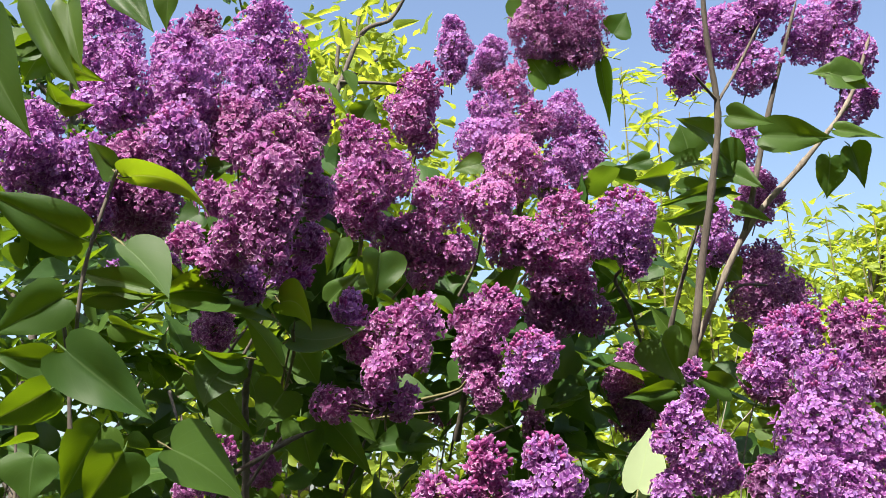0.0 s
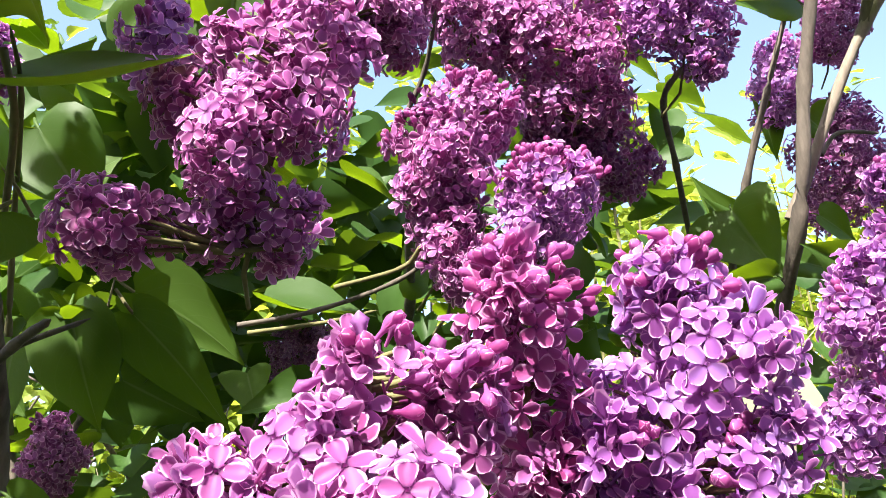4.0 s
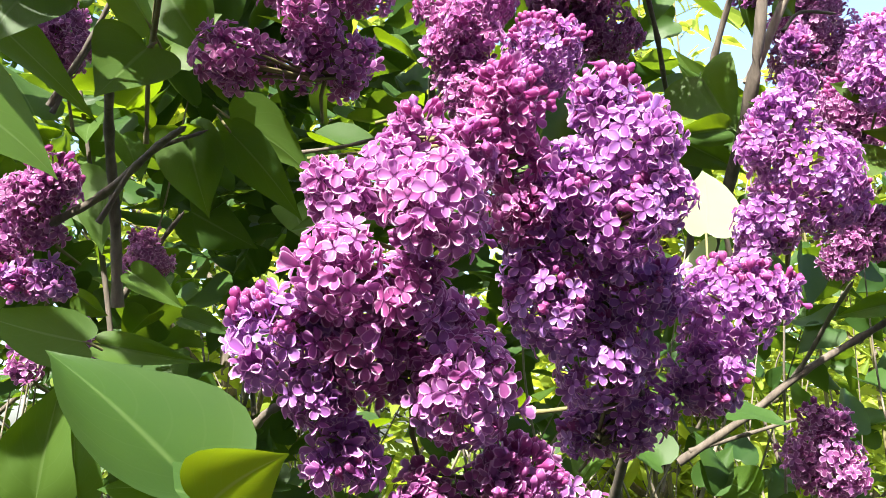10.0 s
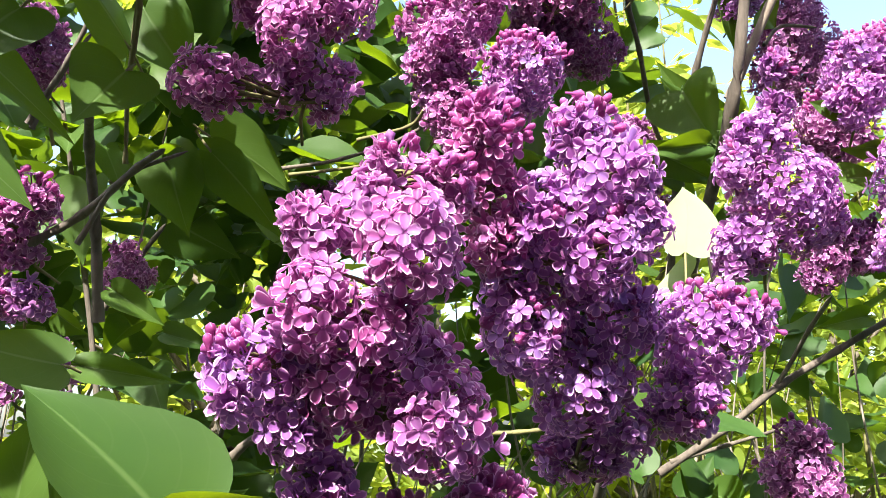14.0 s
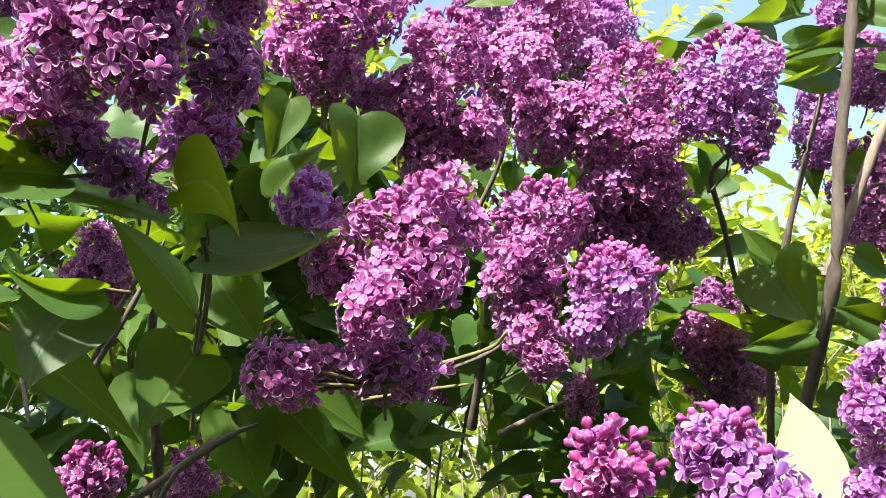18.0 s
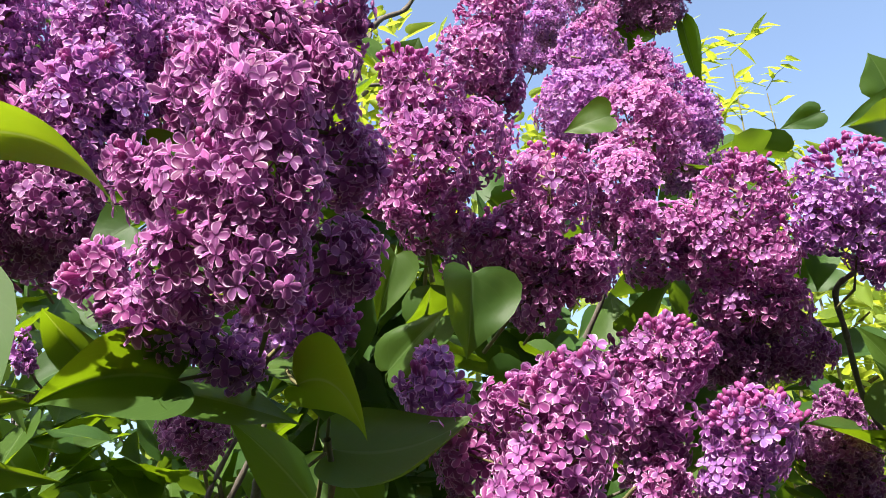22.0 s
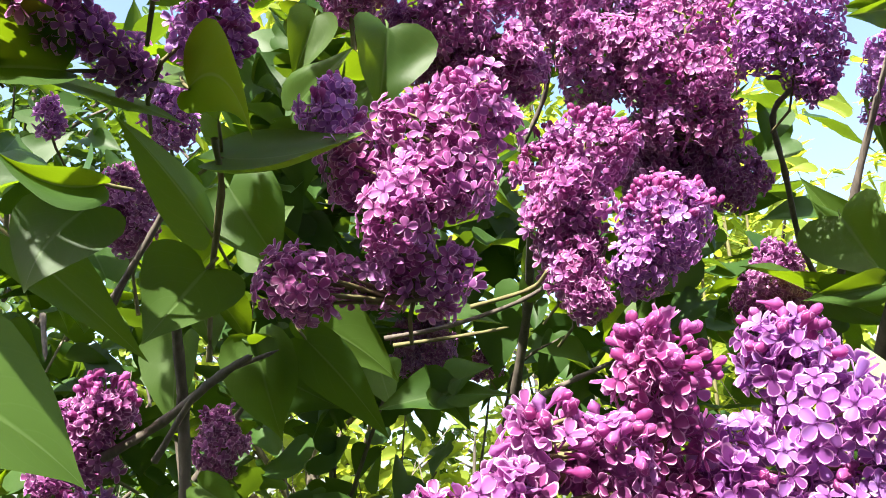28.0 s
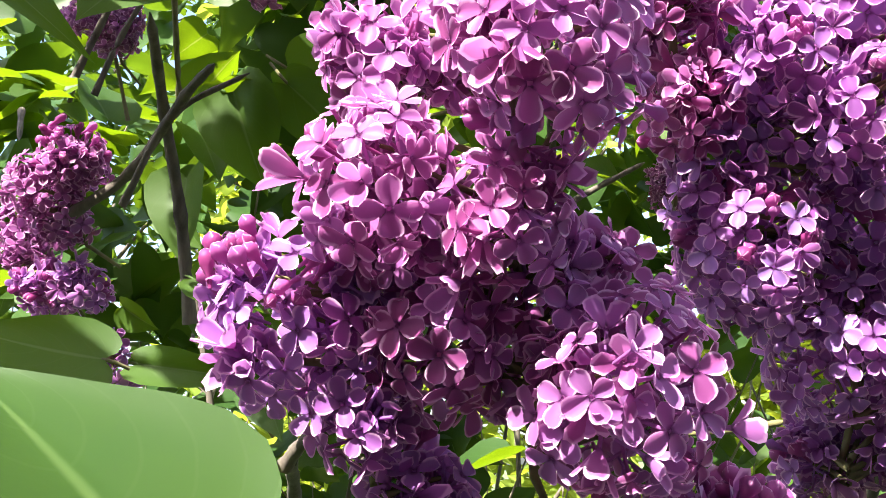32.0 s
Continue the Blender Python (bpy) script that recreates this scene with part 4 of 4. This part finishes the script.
leaf((0.249, 1.045, 1.762), (0.308, 1.042, 1.731), 0.0328, (-0.11, -0.99, -0.09), 0.40, 0.30)
leaf((0.276, 1.070, 1.746), (0.245, 1.061, 1.746), 0.0238, (0.29, -0.95, -0.08), 0.30, 0.30)
leaf((0.330, 1.047, 2.077), (0.321, 1.036, 2.115), 0.0598, (0.26, -0.94, -0.23), 0.30, 0.30)
leaf((0.336, 1.032, 2.058), (0.276, 1.038, 2.046), 0.0324, (-0.16, -0.95, 0.28), 0.30, 0.30)
leaf((0.297, 0.989, 2.000), (0.369, 0.968, 1.988), 0.0295, (-0.23, -0.94, 0.25), 0.40, 0.30)
leaf((0.345, 1.011, 1.989), (0.288, 1.013, 1.992), 0.0301, (-0.05, -0.96, -0.27), 0.30, 0.30)
leaf((0.290, 1.098, 2.090), (0.252, 1.103, 2.079), 0.0285, (-0.06, -0.96, -0.27), 0.30, 0.30)
leaf((0.337, 0.954, 2.037), (0.377, 0.964, 1.999), 0.0523, (0.13, -0.98, -0.12), 0.40, 0.30)
leaf((0.363, 1.133, 1.965), (0.383, 1.148, 1.915), 0.0423, (0.27, -0.95, -0.17), 0.30, 0.30)
leaf((0.381, 1.091, 1.929), (0.402, 1.095, 1.913), 0.0398, (0.17, -0.98, -0.04), 0.30, 0.30)
leaf((0.388, 1.117, 1.847), (0.423, 1.122, 1.825), 0.0368, (0.13, -0.99, -0.04), 0.30, 0.30)
leaf((0.433, 0.843, 2.080), (0.475, 0.838, 2.063), 0.0465, (-0.10, -0.99, 0.05), 0.40, 0.30)
leaf((0.464, 0.843, 2.080), (0.412, 0.851, 2.088), 0.0353, (-0.13, -0.99, 0.10), 0.40, 0.30)
leaf((0.329, 0.885, 2.049), (0.379, 0.878, 2.038), 0.0319, (-0.15, -0.99, -0.06), 0.40, 0.30)
leaf((0.455, 0.918, 2.011), (0.453, 0.933, 1.965), 0.0443, (0.03, -0.95, -0.31), 0.20, 0.20)
leaf((0.479, 0.914, 2.023), (0.500, 0.929, 1.978), 0.0373, (0.25, -0.95, -0.19), 0.30, 0.30)
leaf((0.376, 0.910, 2.036), (0.453, 0.892, 2.027), 0.0474, (-0.25, -0.95, -0.19), 0.40, 0.30)
leaf((0.462, 0.908, 2.042), (0.510, 0.892, 2.027), 0.0238, (-0.27, -0.95, 0.15), 0.40, 0.30)
leaf((0.349, 0.955, 1.961), (0.389, 0.941, 1.941), 0.0228, (-0.27, -0.95, 0.16), 0.40, 0.30)
leaf((0.346, 0.975, 1.998), (0.256, 0.935, 1.957), 0.0238, (0.45, -0.88, -0.14), 0.40, 0.30)
leaf((0.325, 0.983, 1.972), (0.263, 0.942, 1.938), 0.0321, (0.65, -0.58, -0.49), 0.40, 0.30)
leaf((0.346, 0.968, 2.018), (0.376, 0.928, 1.979), 0.0354, (-0.65, -0.72, 0.23), 0.40, 0.30)
leaf((0.332, 0.955, 2.058), (0.280, 0.904, 2.055), 0.0367, (0.66, -0.65, -0.36), 0.40, 0.30)
leaf((0.276, 0.970, 2.011), (0.230, 0.926, 1.985), 0.0389, (0.74, -0.57, -0.35), 0.40, 0.30)
leaf((0.269, 1.033, 1.819), (0.276, 1.000, 1.758), 0.0707, (-0.79, -0.57, 0.22), 0.40, 0.30)
leaf((0.329, 0.982, 1.749), (0.278, 0.956, 1.764), 0.0335, (0.41, -0.90, -0.14), 0.40, 0.30)
leaf((0.264, 0.982, 1.749), (0.205, 0.965, 1.737), 0.0258, (0.29, -0.95, -0.09), 0.40, 0.30)
leaf((0.314, 1.5, 2.479), (0.336, 1.541, 2.357), 0.0325, (0.03, -0.95, -0.3), 0.30, 0.30)
leaf((0.208, 1.5, 2.429), (0.168, 1.48, 2.493), 0.0809, (0.33, -0.94, -0.1), 0.30, 0.30)
leaf((0.255, 1.5, 2.48), (0.199, 1.511, 2.448), 0.0705, (-0.27, -0.95, 0.16), 0.30, 0.30)
leaf((0.134, 1.5, 2.584), (0.203, 1.499, 2.589), 0.0711, (-0.03, -1.0, 0.05), 0.30, 0.30)
leaf((0.344, 1.5, 2.544), (0.372, 1.486, 2.588), 0.0685, (-0.03, -0.96, -0.29), 0.30, 0.30)
leaf((-0.096, 0.904, 2.055), (-0.082, 0.896, 2.077), 0.0398, (0.14, -0.92, -0.38), 0.20, 0.30)
leaf((0.042, 0.874, 1.984), (0.010, 0.876, 1.978), 0.0286, (-0.08, -0.99, 0.08), 0.20, 0.30)
leaf((-0.236, 0.784, 1.938), (-0.210, 0.782, 1.944), 0.0240, (-0.04, -0.99, -0.12), 0.20, 0.30)
leaf((-0.347, 0.537, 1.953), (-0.296, 0.545, 1.863), 0.0639, (-0.05, -0.99, -0.11), 0.30, 0.30)
leaf((-0.308, 0.551, 1.976), (-0.269, 0.554, 1.902), 0.0332, (-0.26, -0.95, -0.17), 0.30, 0.30)
leaf((-0.291, 0.569, 1.984), (-0.274, 0.567, 1.928), 0.0272, (-0.03, -1.00, 0.04), 0.30, 0.30)
leaf((-0.267, 0.600, 2.020), (-0.232, 0.592, 1.978), 0.0286, (0.04, -0.98, 0.21), 0.30, 0.30)
leaf((-0.225, 0.600, 2.020), (-0.230, 0.610, 1.987), 0.0232, (-0.38, -0.90, -0.24), 0.30, 0.30)
leaf((-0.268, 0.598, 1.718), (-0.206, 0.608, 1.671), 0.0475, (0.10, -0.99, -0.07), 0.35, 0.20)
leaf((-0.242, 0.661, 1.653), (-0.265, 0.659, 1.610), 0.0556, (0.65, -0.70, -0.31), 0.30, 0.20)
leaf((-0.265, 0.670, 1.672), (-0.293, 0.678, 1.617), 0.0457, (0.29, -0.92, -0.27), 0.30, 0.20)
leaf((-0.281, 0.673, 1.891), (-0.312, 0.675, 1.918), 0.0317, (-0.49, -0.71, -0.51), 0.20, 0.20)
leaf((-0.295, 0.654, 1.822), (-0.361, 0.613, 1.848), 0.0453, (0.34, -0.84, -0.42), 0.30, 0.20)
leaf((-0.231, 0.647, 1.777), (-0.296, 0.652, 1.794), 0.0252, (-0.10, -0.99, -0.09), 0.30, 0.20)
leaf((-0.286, 0.658, 1.775), (-0.216, 0.639, 1.769), 0.0222, (-0.21, -0.52, -0.82), 0.20, 0.10)
leaf((-0.286, 0.620, 1.763), (-0.331, 0.609, 1.731), 0.0419, (0.37, -0.90, -0.22), 0.35, 0.20)
leaf((-0.293, 0.630, 1.764), (-0.264, 0.638, 1.771), 0.0130, (0.32, -0.47, -0.82), 0.30, 0.20)
leaf((-0.304, 0.661, 1.700), (-0.346, 0.651, 1.669), 0.0419, (0.53, -0.72, -0.46), 0.30, 0.30)
leaf((-0.323, 0.694, 1.728), (-0.368, 0.683, 1.731), 0.0330, (0.21, -0.91, -0.36), 0.30, 0.30)
leaf((-0.303, 0.647, 1.648), (-0.306, 0.648, 1.612), 0.0519, (-0.29, -0.96, -0.00), 0.30, 0.30)
leaf((-0.346, 0.661, 1.993), (-0.301, 0.669, 1.970), 0.0311, (-0.32, -0.55, -0.78), 0.20, 0.30)
leaf((-0.336, 0.674, 1.953), (-0.308, 0.675, 1.951), 0.0185, (-0.06, -0.48, -0.87), 0.20, 0.30)
# branches and twigs: way points, radius at the foot, radius at the tip
branch([(0.289, 1.121, 1.650), (0.293, 0.992, 1.783), (0.303, 0.959, 1.884), (0.316, 0.928, 1.979), (0.323, 0.902, 2.061), (0.309, 0.873, 2.150), (0.303, 0.848, 2.225)], 0.0058, 0.0028)
branch([(0.300, 1.008, 1.800), (0.363, 0.964, 1.935), (0.435, 0.948, 2.017), (0.490, 0.924, 2.088), (0.517, 0.899, 2.166)], 0.0045, 0.0020)
branch([(0.359, 1.048, 1.871), (0.380, 1.051, 1.892), (0.420, 1.058, 1.895)], 0.0020, 0.0015)
branch([(0.270, 1.111, 1.651), (0.272, 1.065, 1.765), (0.283, 1.030, 1.839), (0.298, 0.999, 1.902), (0.315, 0.980, 1.958)], 0.0038, 0.0020)
branch([(0.297, 1.143, 1.779), (0.264, 1.101, 1.817), (0.234, 1.037, 1.858), (0.204, 0.970, 1.875), (0.203, 0.928, 1.877)], 0.0026, 0.0020)
branch([(0.297, 1.143, 1.779), (0.333, 1.170, 1.720), (0.356, 1.202, 1.647)], 0.0030, 0.0030)
branch([(0.323, 0.898, 2.074), (0.287, 0.869, 2.095)], 0.0020, 0.0015)
branch([(0.323, 0.898, 2.074), (0.353, 0.914, 2.121), (0.391, 0.912, 2.190)], 0.0020, 0.0015)
branch([(0.363, 0.964, 1.935), (0.398, 0.938, 2.080), (0.436, 0.904, 2.217)], 0.0040, 0.0020)
branch([(-0.238, 1.699, 2.518), (-0.186, 1.702, 2.672), (-0.125, 1.736, 2.731), (-0.085, 1.717, 2.788)], 0.0060, 0.0040)
branch([(-0.232, 1.692, 2.542), (-0.109, 1.738, 2.561), (-0.032, 1.791, 2.560)], 0.0040, 0.0030)
branch([(-0.079, 0.943, 1.717), (-0.035, 0.942, 1.724), (0.012, 0.928, 1.736), (0.041, 0.913, 1.752)], 0.0016, 0.0013)
branch([(-0.228, 1.025, 1.618), (-0.227, 1.003, 1.687), (-0.223, 0.964, 1.743), (-0.202, 0.893, 1.771)], 0.0048, 0.0030)
branch([(-0.253, 0.932, 1.744), (-0.237, 0.931, 1.781), (-0.213, 0.929, 1.819)], 0.0020, 0.0014)
branch([(-0.256, 0.983, 1.749), (-0.262, 0.966, 1.802), (-0.273, 0.950, 1.852)], 0.0014, 0.0011)
branch([(-0.253, 1.122, 1.643), (-0.221, 1.109, 1.686), (-0.196, 1.099, 1.716)], 0.0030, 0.0020)
branch([(-0.160, 0.836, 1.686), (-0.154, 0.813, 1.728), (-0.139, 0.770, 1.764), (-0.131, 0.735, 1.773)], 0.0015, 0.0008)
branch([(0.019, 1.209, 1.714), (0.031, 1.134, 1.783), (0.023, 0.971, 1.800)], 0.0050, 0.0030)
branch([(0.009, 1.269, 1.689), (0.025, 1.240, 1.746), (0.074, 1.192, 1.768)], 0.0020, 0.0015)
branch([(-0.095, 0.896, 1.864), (-0.088, 0.857, 1.889), (-0.085, 0.827, 1.916)], 0.0014, 0.0010)
branch([(-0.299, 0.933, 1.739), (-0.274, 0.893, 1.701)], 0.0020, 0.0014)
branch([(-0.073, 0.697, 1.516), (-0.065, 0.690, 1.522), (-0.048, 0.684, 1.527)], 0.0020, 0.0014)
branch([(-0.077, 0.717, 1.518), (-0.088, 0.762, 1.509), (-0.103, 0.821, 1.479)], 0.0020, 0.0021)
branch([(0.257, 1.148, 1.480), (0.321, 1.133, 1.520), (0.374, 1.119, 1.559), (0.428, 1.108, 1.589), (0.481, 1.097, 1.618)], 0.0040, 0.0030)
branch([(0.267, 1.144, 1.490), (0.321, 1.136, 1.504), (0.374, 1.129, 1.518)], 0.0025, 0.0015)
branch([(0.326, 1.133, 1.519), (0.369, 1.120, 1.559), (0.375, 1.058, 1.604), (0.340, 0.956, 1.617)], 0.0025, 0.0018)
branch([(0.113, 0.855, 1.468), (0.114, 0.817, 1.501), (0.109, 0.772, 1.518), (0.100, 0.740, 1.528)], 0.0031, 0.0021)
branch([(0.044, 0.849, 1.522), (0.070, 0.847, 1.522), (0.094, 0.844, 1.524)], 0.0014, 0.0014)
branch([(-0.073, 0.942, 1.712), (-0.024, 0.936, 1.716), (0.000, 0.914, 1.715)], 0.0014, 0.0010)
branch([(-0.094, 0.689, 1.488), (-0.092, 0.698, 1.472), (-0.092, 0.741, 1.416)], 0.0012, 0.0020)
branch([(-0.216, 0.847, 1.640), (-0.185, 0.841, 1.656), (-0.144, 0.803, 1.673), (-0.126, 0.789, 1.679)], 0.0028, 0.0017)
branch([(-0.132, 0.734, 1.763), (-0.134, 0.755, 1.746), (-0.147, 0.787, 1.714)], 0.0015, 0.0014)
branch([(-0.232, 0.872, 1.725), (-0.204, 0.858, 1.764), (-0.182, 0.845, 1.801)], 0.0020, 0.0014)
branch([(-0.085, 0.840, 1.866), (-0.086, 0.832, 1.893), (-0.080, 0.802, 1.922)], 0.0014, 0.0010)
branch([(0.019, 0.974, 1.858), (0.037, 0.953, 1.890), (0.044, 0.923, 1.918)], 0.0020, 0.0014)
branch([(-0.057, 0.930, 1.843), (-0.035, 0.903, 1.861), (-0.023, 0.879, 1.868)], 0.0014, 0.0010)
branch([(0.032, 1.077, 1.695), (0.061, 1.072, 1.707), (0.089, 1.067, 1.718)], 0.0025, 0.0018)
branch([(-0.023, 0.912, 1.728), (0.014, 0.908, 1.737), (0.025, 0.894, 1.745)], 0.0014, 0.0013)
branch([(-0.278, 0.635, 1.717), (-0.274, 0.623, 1.785), (-0.260, 0.621, 1.858), (-0.257, 0.626, 1.875)], 0.0017, 0.0013)
branch([(-0.276, 0.640, 1.668), (-0.282, 0.636, 1.713), (-0.291, 0.631, 1.760)], 0.0017, 0.0014)
branch([(-0.183, 0.830, 1.636), (-0.156, 0.818, 1.671), (-0.119, 0.813, 1.686)], 0.0017, 0.0012)

# ---------------------------------------------------------------- stems, inner leaves
fill = np.random.default_rng(21)
for i in range(46):
    x0 = fill.uniform(-0.9, 1.1)
    y0 = fill.uniform(1.05, 1.9)
    top = fill.uniform(1.55, 1.95)
    lean = fill.normal(0, 0.10, 2)
    way = [(x0, y0, 0.0), (x0 + lean[0] * 0.4, y0 + lean[1] * 0.3, top * 0.5), (x0 + lean[0] * 1.1, y0 + lean[1] * 0.6, top * 0.8), (x0 + lean[0] * 1.9, y0 + lean[1], top)]
    r = fill.uniform(0.004, 0.009)
    if -0.10 < x0 < 0.70 and y0 < 1.75:
        continue        # the shrub is open here
    branch(way, r, r * 0.35)

for i in range(150):
    a = np.array([fill.uniform(-0.8, 0.8), fill.uniform(1.2, 2.1), fill.uniform(1.0, 1.45)])
    d = np.array([fill.normal(0, 0.16), fill.normal(0, 0.1), fill.uniform(0.25, 0.6)])
    twig([tuple(a), tuple(a + d * 0.5 + fill.normal(0, 0.02, 3)), tuple(a + d)], fill.uniform(0.0012, 0.0028), 0.0008)

FILL_LEAF = [leaf_arrays(10, 2, f, c, leaf_rng, wide=0.78) for f, c in ((0.3, 0.3), (0.5, 0.4), (0.2, 0.15), (0.4, -0.15))]


FILL_MESH = [mesh_from("leaf", *t, LEAF) for t in FILL_LEAF]


def leaf_cloud(name, material, boxes, size, label, parent):
    """Leaves too many to count, spread through the boxes ((low corner), (high corner), count); the front ones are leaves of their own."""
    q = Gather()
    singles = 0
    for lo, hi, count in boxes:
        lo, hi = np.array(lo), np.array(hi)
        sprig = fill.uniform(lo, hi, (max(1, count // 7), 3))
        pos = sprig[fill.integers(0, len(sprig), count)] + fill.normal(0, 0.045, (count, 3))
        nrm = fill.normal(0, 0.55, (count, 3)) + np.array([0, -0.35, 0.75])
        pl = placements(pos, nrm, fill.uniform(0, 6.28, count), fill.uniform(size[0], size[1], count))
        kind = fill.integers(0, 4, count)
        front = (pos[:, 1] > 0.9) & (pos[:, 1] < 1.22) & (np.abs(pos[:, 0]) < 0.6) & (pos[:, 2] > 1.4)
        for i in np.flatnonzero(front):
            if singles < 180:
                singles += 1
                ob = part("leaf", FILL_MESH[kind[i]], parent)
                ob.matrix_basis = to_shrub @ Matrix([*[list(r) for r in pl[i]], [0, 0, 0, 1]])
            else:
                front[i] = False
        for k in range(4):
            q.add_many(FILL_LEAF[k], pl[(kind == k) & ~front])
    ob = new(name, q.mesh(name, material))
    ob.parent = parent
    ob.matrix_parent_inverse = to_shrub
    return tagged(ob, label, kind="stuff")


leaf_cloud("inner_leaves", LEAF_SHADE, [
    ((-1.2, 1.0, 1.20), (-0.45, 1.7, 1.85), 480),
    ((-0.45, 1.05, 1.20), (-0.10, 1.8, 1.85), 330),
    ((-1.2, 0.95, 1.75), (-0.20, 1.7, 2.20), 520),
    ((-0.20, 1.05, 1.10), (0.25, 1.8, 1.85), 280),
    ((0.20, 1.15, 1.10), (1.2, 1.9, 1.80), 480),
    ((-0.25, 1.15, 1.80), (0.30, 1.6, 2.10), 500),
    ((-1.3, 0.7, 0.2), (1.3, 2.0, 1.15), 1200)], (0.045, 0.08), "heart-shaped leaves inside the lilac shrub, their green darkened for shade", shrub)


# ---------------------------------------------------------------- the tree behind
def back_tree(x, y, height, spread, seed, label, leaves, crown=None):
    g = np.random.default_rng(seed)
    tree = tagged(new("young_tree"), label, "tree", "trees behind the shrub")
    tree.location = (x, y, 0)
    q = Gather()
    trunk = smooth_way([(0, 0, 0), (0.05, 0, height * 0.3), (-0.04, 0.03, height * 0.6), (0.02, 0, height)], 6)
    q.add(*tube_arrays(trunk, np.linspace(0.035, 0.006, len(trunk)), 8))
    part("trunk", q.mesh("trunk", BARK), tree)
    tips = []
    limbs = Gather()
    for i in range(44):
        s = g.uniform(0.25, 0.98)
        p = trunk[int(s * (len(trunk) - 1))]
        a = g.uniform(0, 6.28)
        reach = spread * (1.15 - s) * g.uniform(0.6, 1.1) + 0.12
        e = p + np.array([math.cos(a) * reach, math.sin(a) * reach, reach * g.uniform(0.5, 1.3)])
        way = smooth_way([p, (p + e) / 2 + (0, 0, reach * 0.06), e], 5)
        limbs.add(*tube_arrays(way, np.linspace(0.010, 0.0025, len(way)), 5))
        tips += [way[k] + g.normal(0, 0.05, 3) for k in g.integers(3, len(way), 7)]
    tagged(part("branchwork", limbs.mesh("branchwork", BARK), tree), kind="stuff")
    tips = np.array(tips)
    pos = tips[g.integers(0, len(tips), leaves)] + g.normal(0, 0.075, (leaves, 3))
    nrm = g.normal(0, 0.6, (leaves, 3)) + np.array([0, -0.2, 0.8])
    pl = placements(pos, nrm, g.uniform(0, 6.28, leaves), g.uniform(0.045, 0.085, leaves))
    pl[:, :, 1] *= 0.55
    q = Gather()
    kind = g.integers(0, 4, leaves)
    for k in range(4):
        q.add_many(FILL_LEAF[k], pl[kind == k])
    tagged(part("crown", q.mesh("crown", crown or LEAF_YELLOW), tree, "mid-green spring leaves, part shade put into their colour" if crown else "bright yellow-green spring leaves"), kind="stuff")


# on these trees part shade comes from the darkened leaf colour
TREE_SHADED = "young tree with mid-green leaves, part shade put into their colour"
TREE = "young tree with bright yellow-green spring leaves"
back_tree(0.75, 2.6, 2.55, 0.7, 1, TREE, 3200)
back_tree(1.5, 2.9, 2.5, 0.8, 2, TREE, 3600)
back_tree(2.4, 3.1, 2.6, 0.9, 6, TREE, 3200)
back_tree(-0.35, 2.9, 3.5, 0.8, 3, TREE, 2400)
back_tree(-1.3, 2.7, 3.4, 1.0, 4, TREE_SHADED, 2900, LEAF_SHADE)
back_tree(-0.9, 3.6, 3.9, 1.0, 7, TREE_SHADED, 3000, LEAF_SHADE)
back_tree(0.3, 3.6, 3.5, 0.7, 5, TREE, 1800)
back_tree(-0.36, 2.45, 3.15, 0.55, 8, TREE, 2600)
back_tree(0.62, 2.2, 2.05, 0.5, 9, TREE, 1800)


# ---------------------------------------------------------------- slender shoots against the sky
LEAFLET = leaf_arrays(4, 1, 0.35, 0.25, leaf_rng, wide=0.30)


def shoot(x, y, top, seed):
    g = np.random.default_rng(seed)
    root = tagged(new("sapling_shoot"), "slender upright shoot with narrow yellow-green leaflets", "sapling", "saplings behind the shrub")
    root.location = (x, y, 0)
    way = smooth_way([(0, 0, 0), (g.normal(0, 0.03), g.normal(0, 0.03), top * 0.6), (g.normal(0, 0.04), g.normal(0, 0.03), top)], 8)
    q = Gather()
    q.add(*tube_arrays(way, np.linspace(0.007, 0.0012, len(way)), 6))
    part("stem", q.mesh("stem", STALK), root)
    for i in range(int(top * 9)):
        z = 0.45 + 0.55 * (i + 0.5) / (top * 9)
        p = way[min(len(way) - 1, int(z * len(way)))] + np.array([0, 0, g.uniform(-0.05, 0.05)])
        a = i * 2.4 + g.uniform(-0.4, 0.4)
        d = np.array([math.cos(a), math.sin(a), g.uniform(0.35, 0.9)])
        d /= np.linalg.norm(d)
        size = g.uniform(0.10, 0.17) * (1.2 - 0.5 * z)
        q = Gather()
        rachis = [p, p + d * size * 0.5, p + d * size + np.array([0, 0, -0.02])]
        q.add(*tube_arrays(rachis, [0.0012, 0.0009, 0.0005], 4))
        pos, nrm, ang = [], [], []
        for k in range(7):
            t = 0.25 + 0.12 * k
            pos.append(p + d * size * t)
            nrm.append(np.array([0, -0.2, 0.9]) + g.normal(0, 0.35, 3))
            ang.append(g.uniform(0, 6.28))
        q.add_many(LEAFLET, placements(np.array(pos), np.array(nrm), np.array(ang), g.uniform(0.035, 0.06, 7)))
        part("leaf_spray", q.mesh("leaf_spray", LEAF_YELLOW), root)


shoot(0.453, 1.766, 2.636, 40)
shoot(0.544, 1.916, 2.659, 41)
shoot(0.643, 2.069, 2.675, 42)
shoot(0.911, 1.881, 2.282, 43)
shoot(1.068, 2.074, 2.337, 44)
shoot(0.852, 1.964, 2.350, 45)
shoot(0.386, 1.729, 2.428, 46)
shoot(1.045, 2.282, 2.343, 47)
shoot(1.024, 1.873, 2.308, 48)
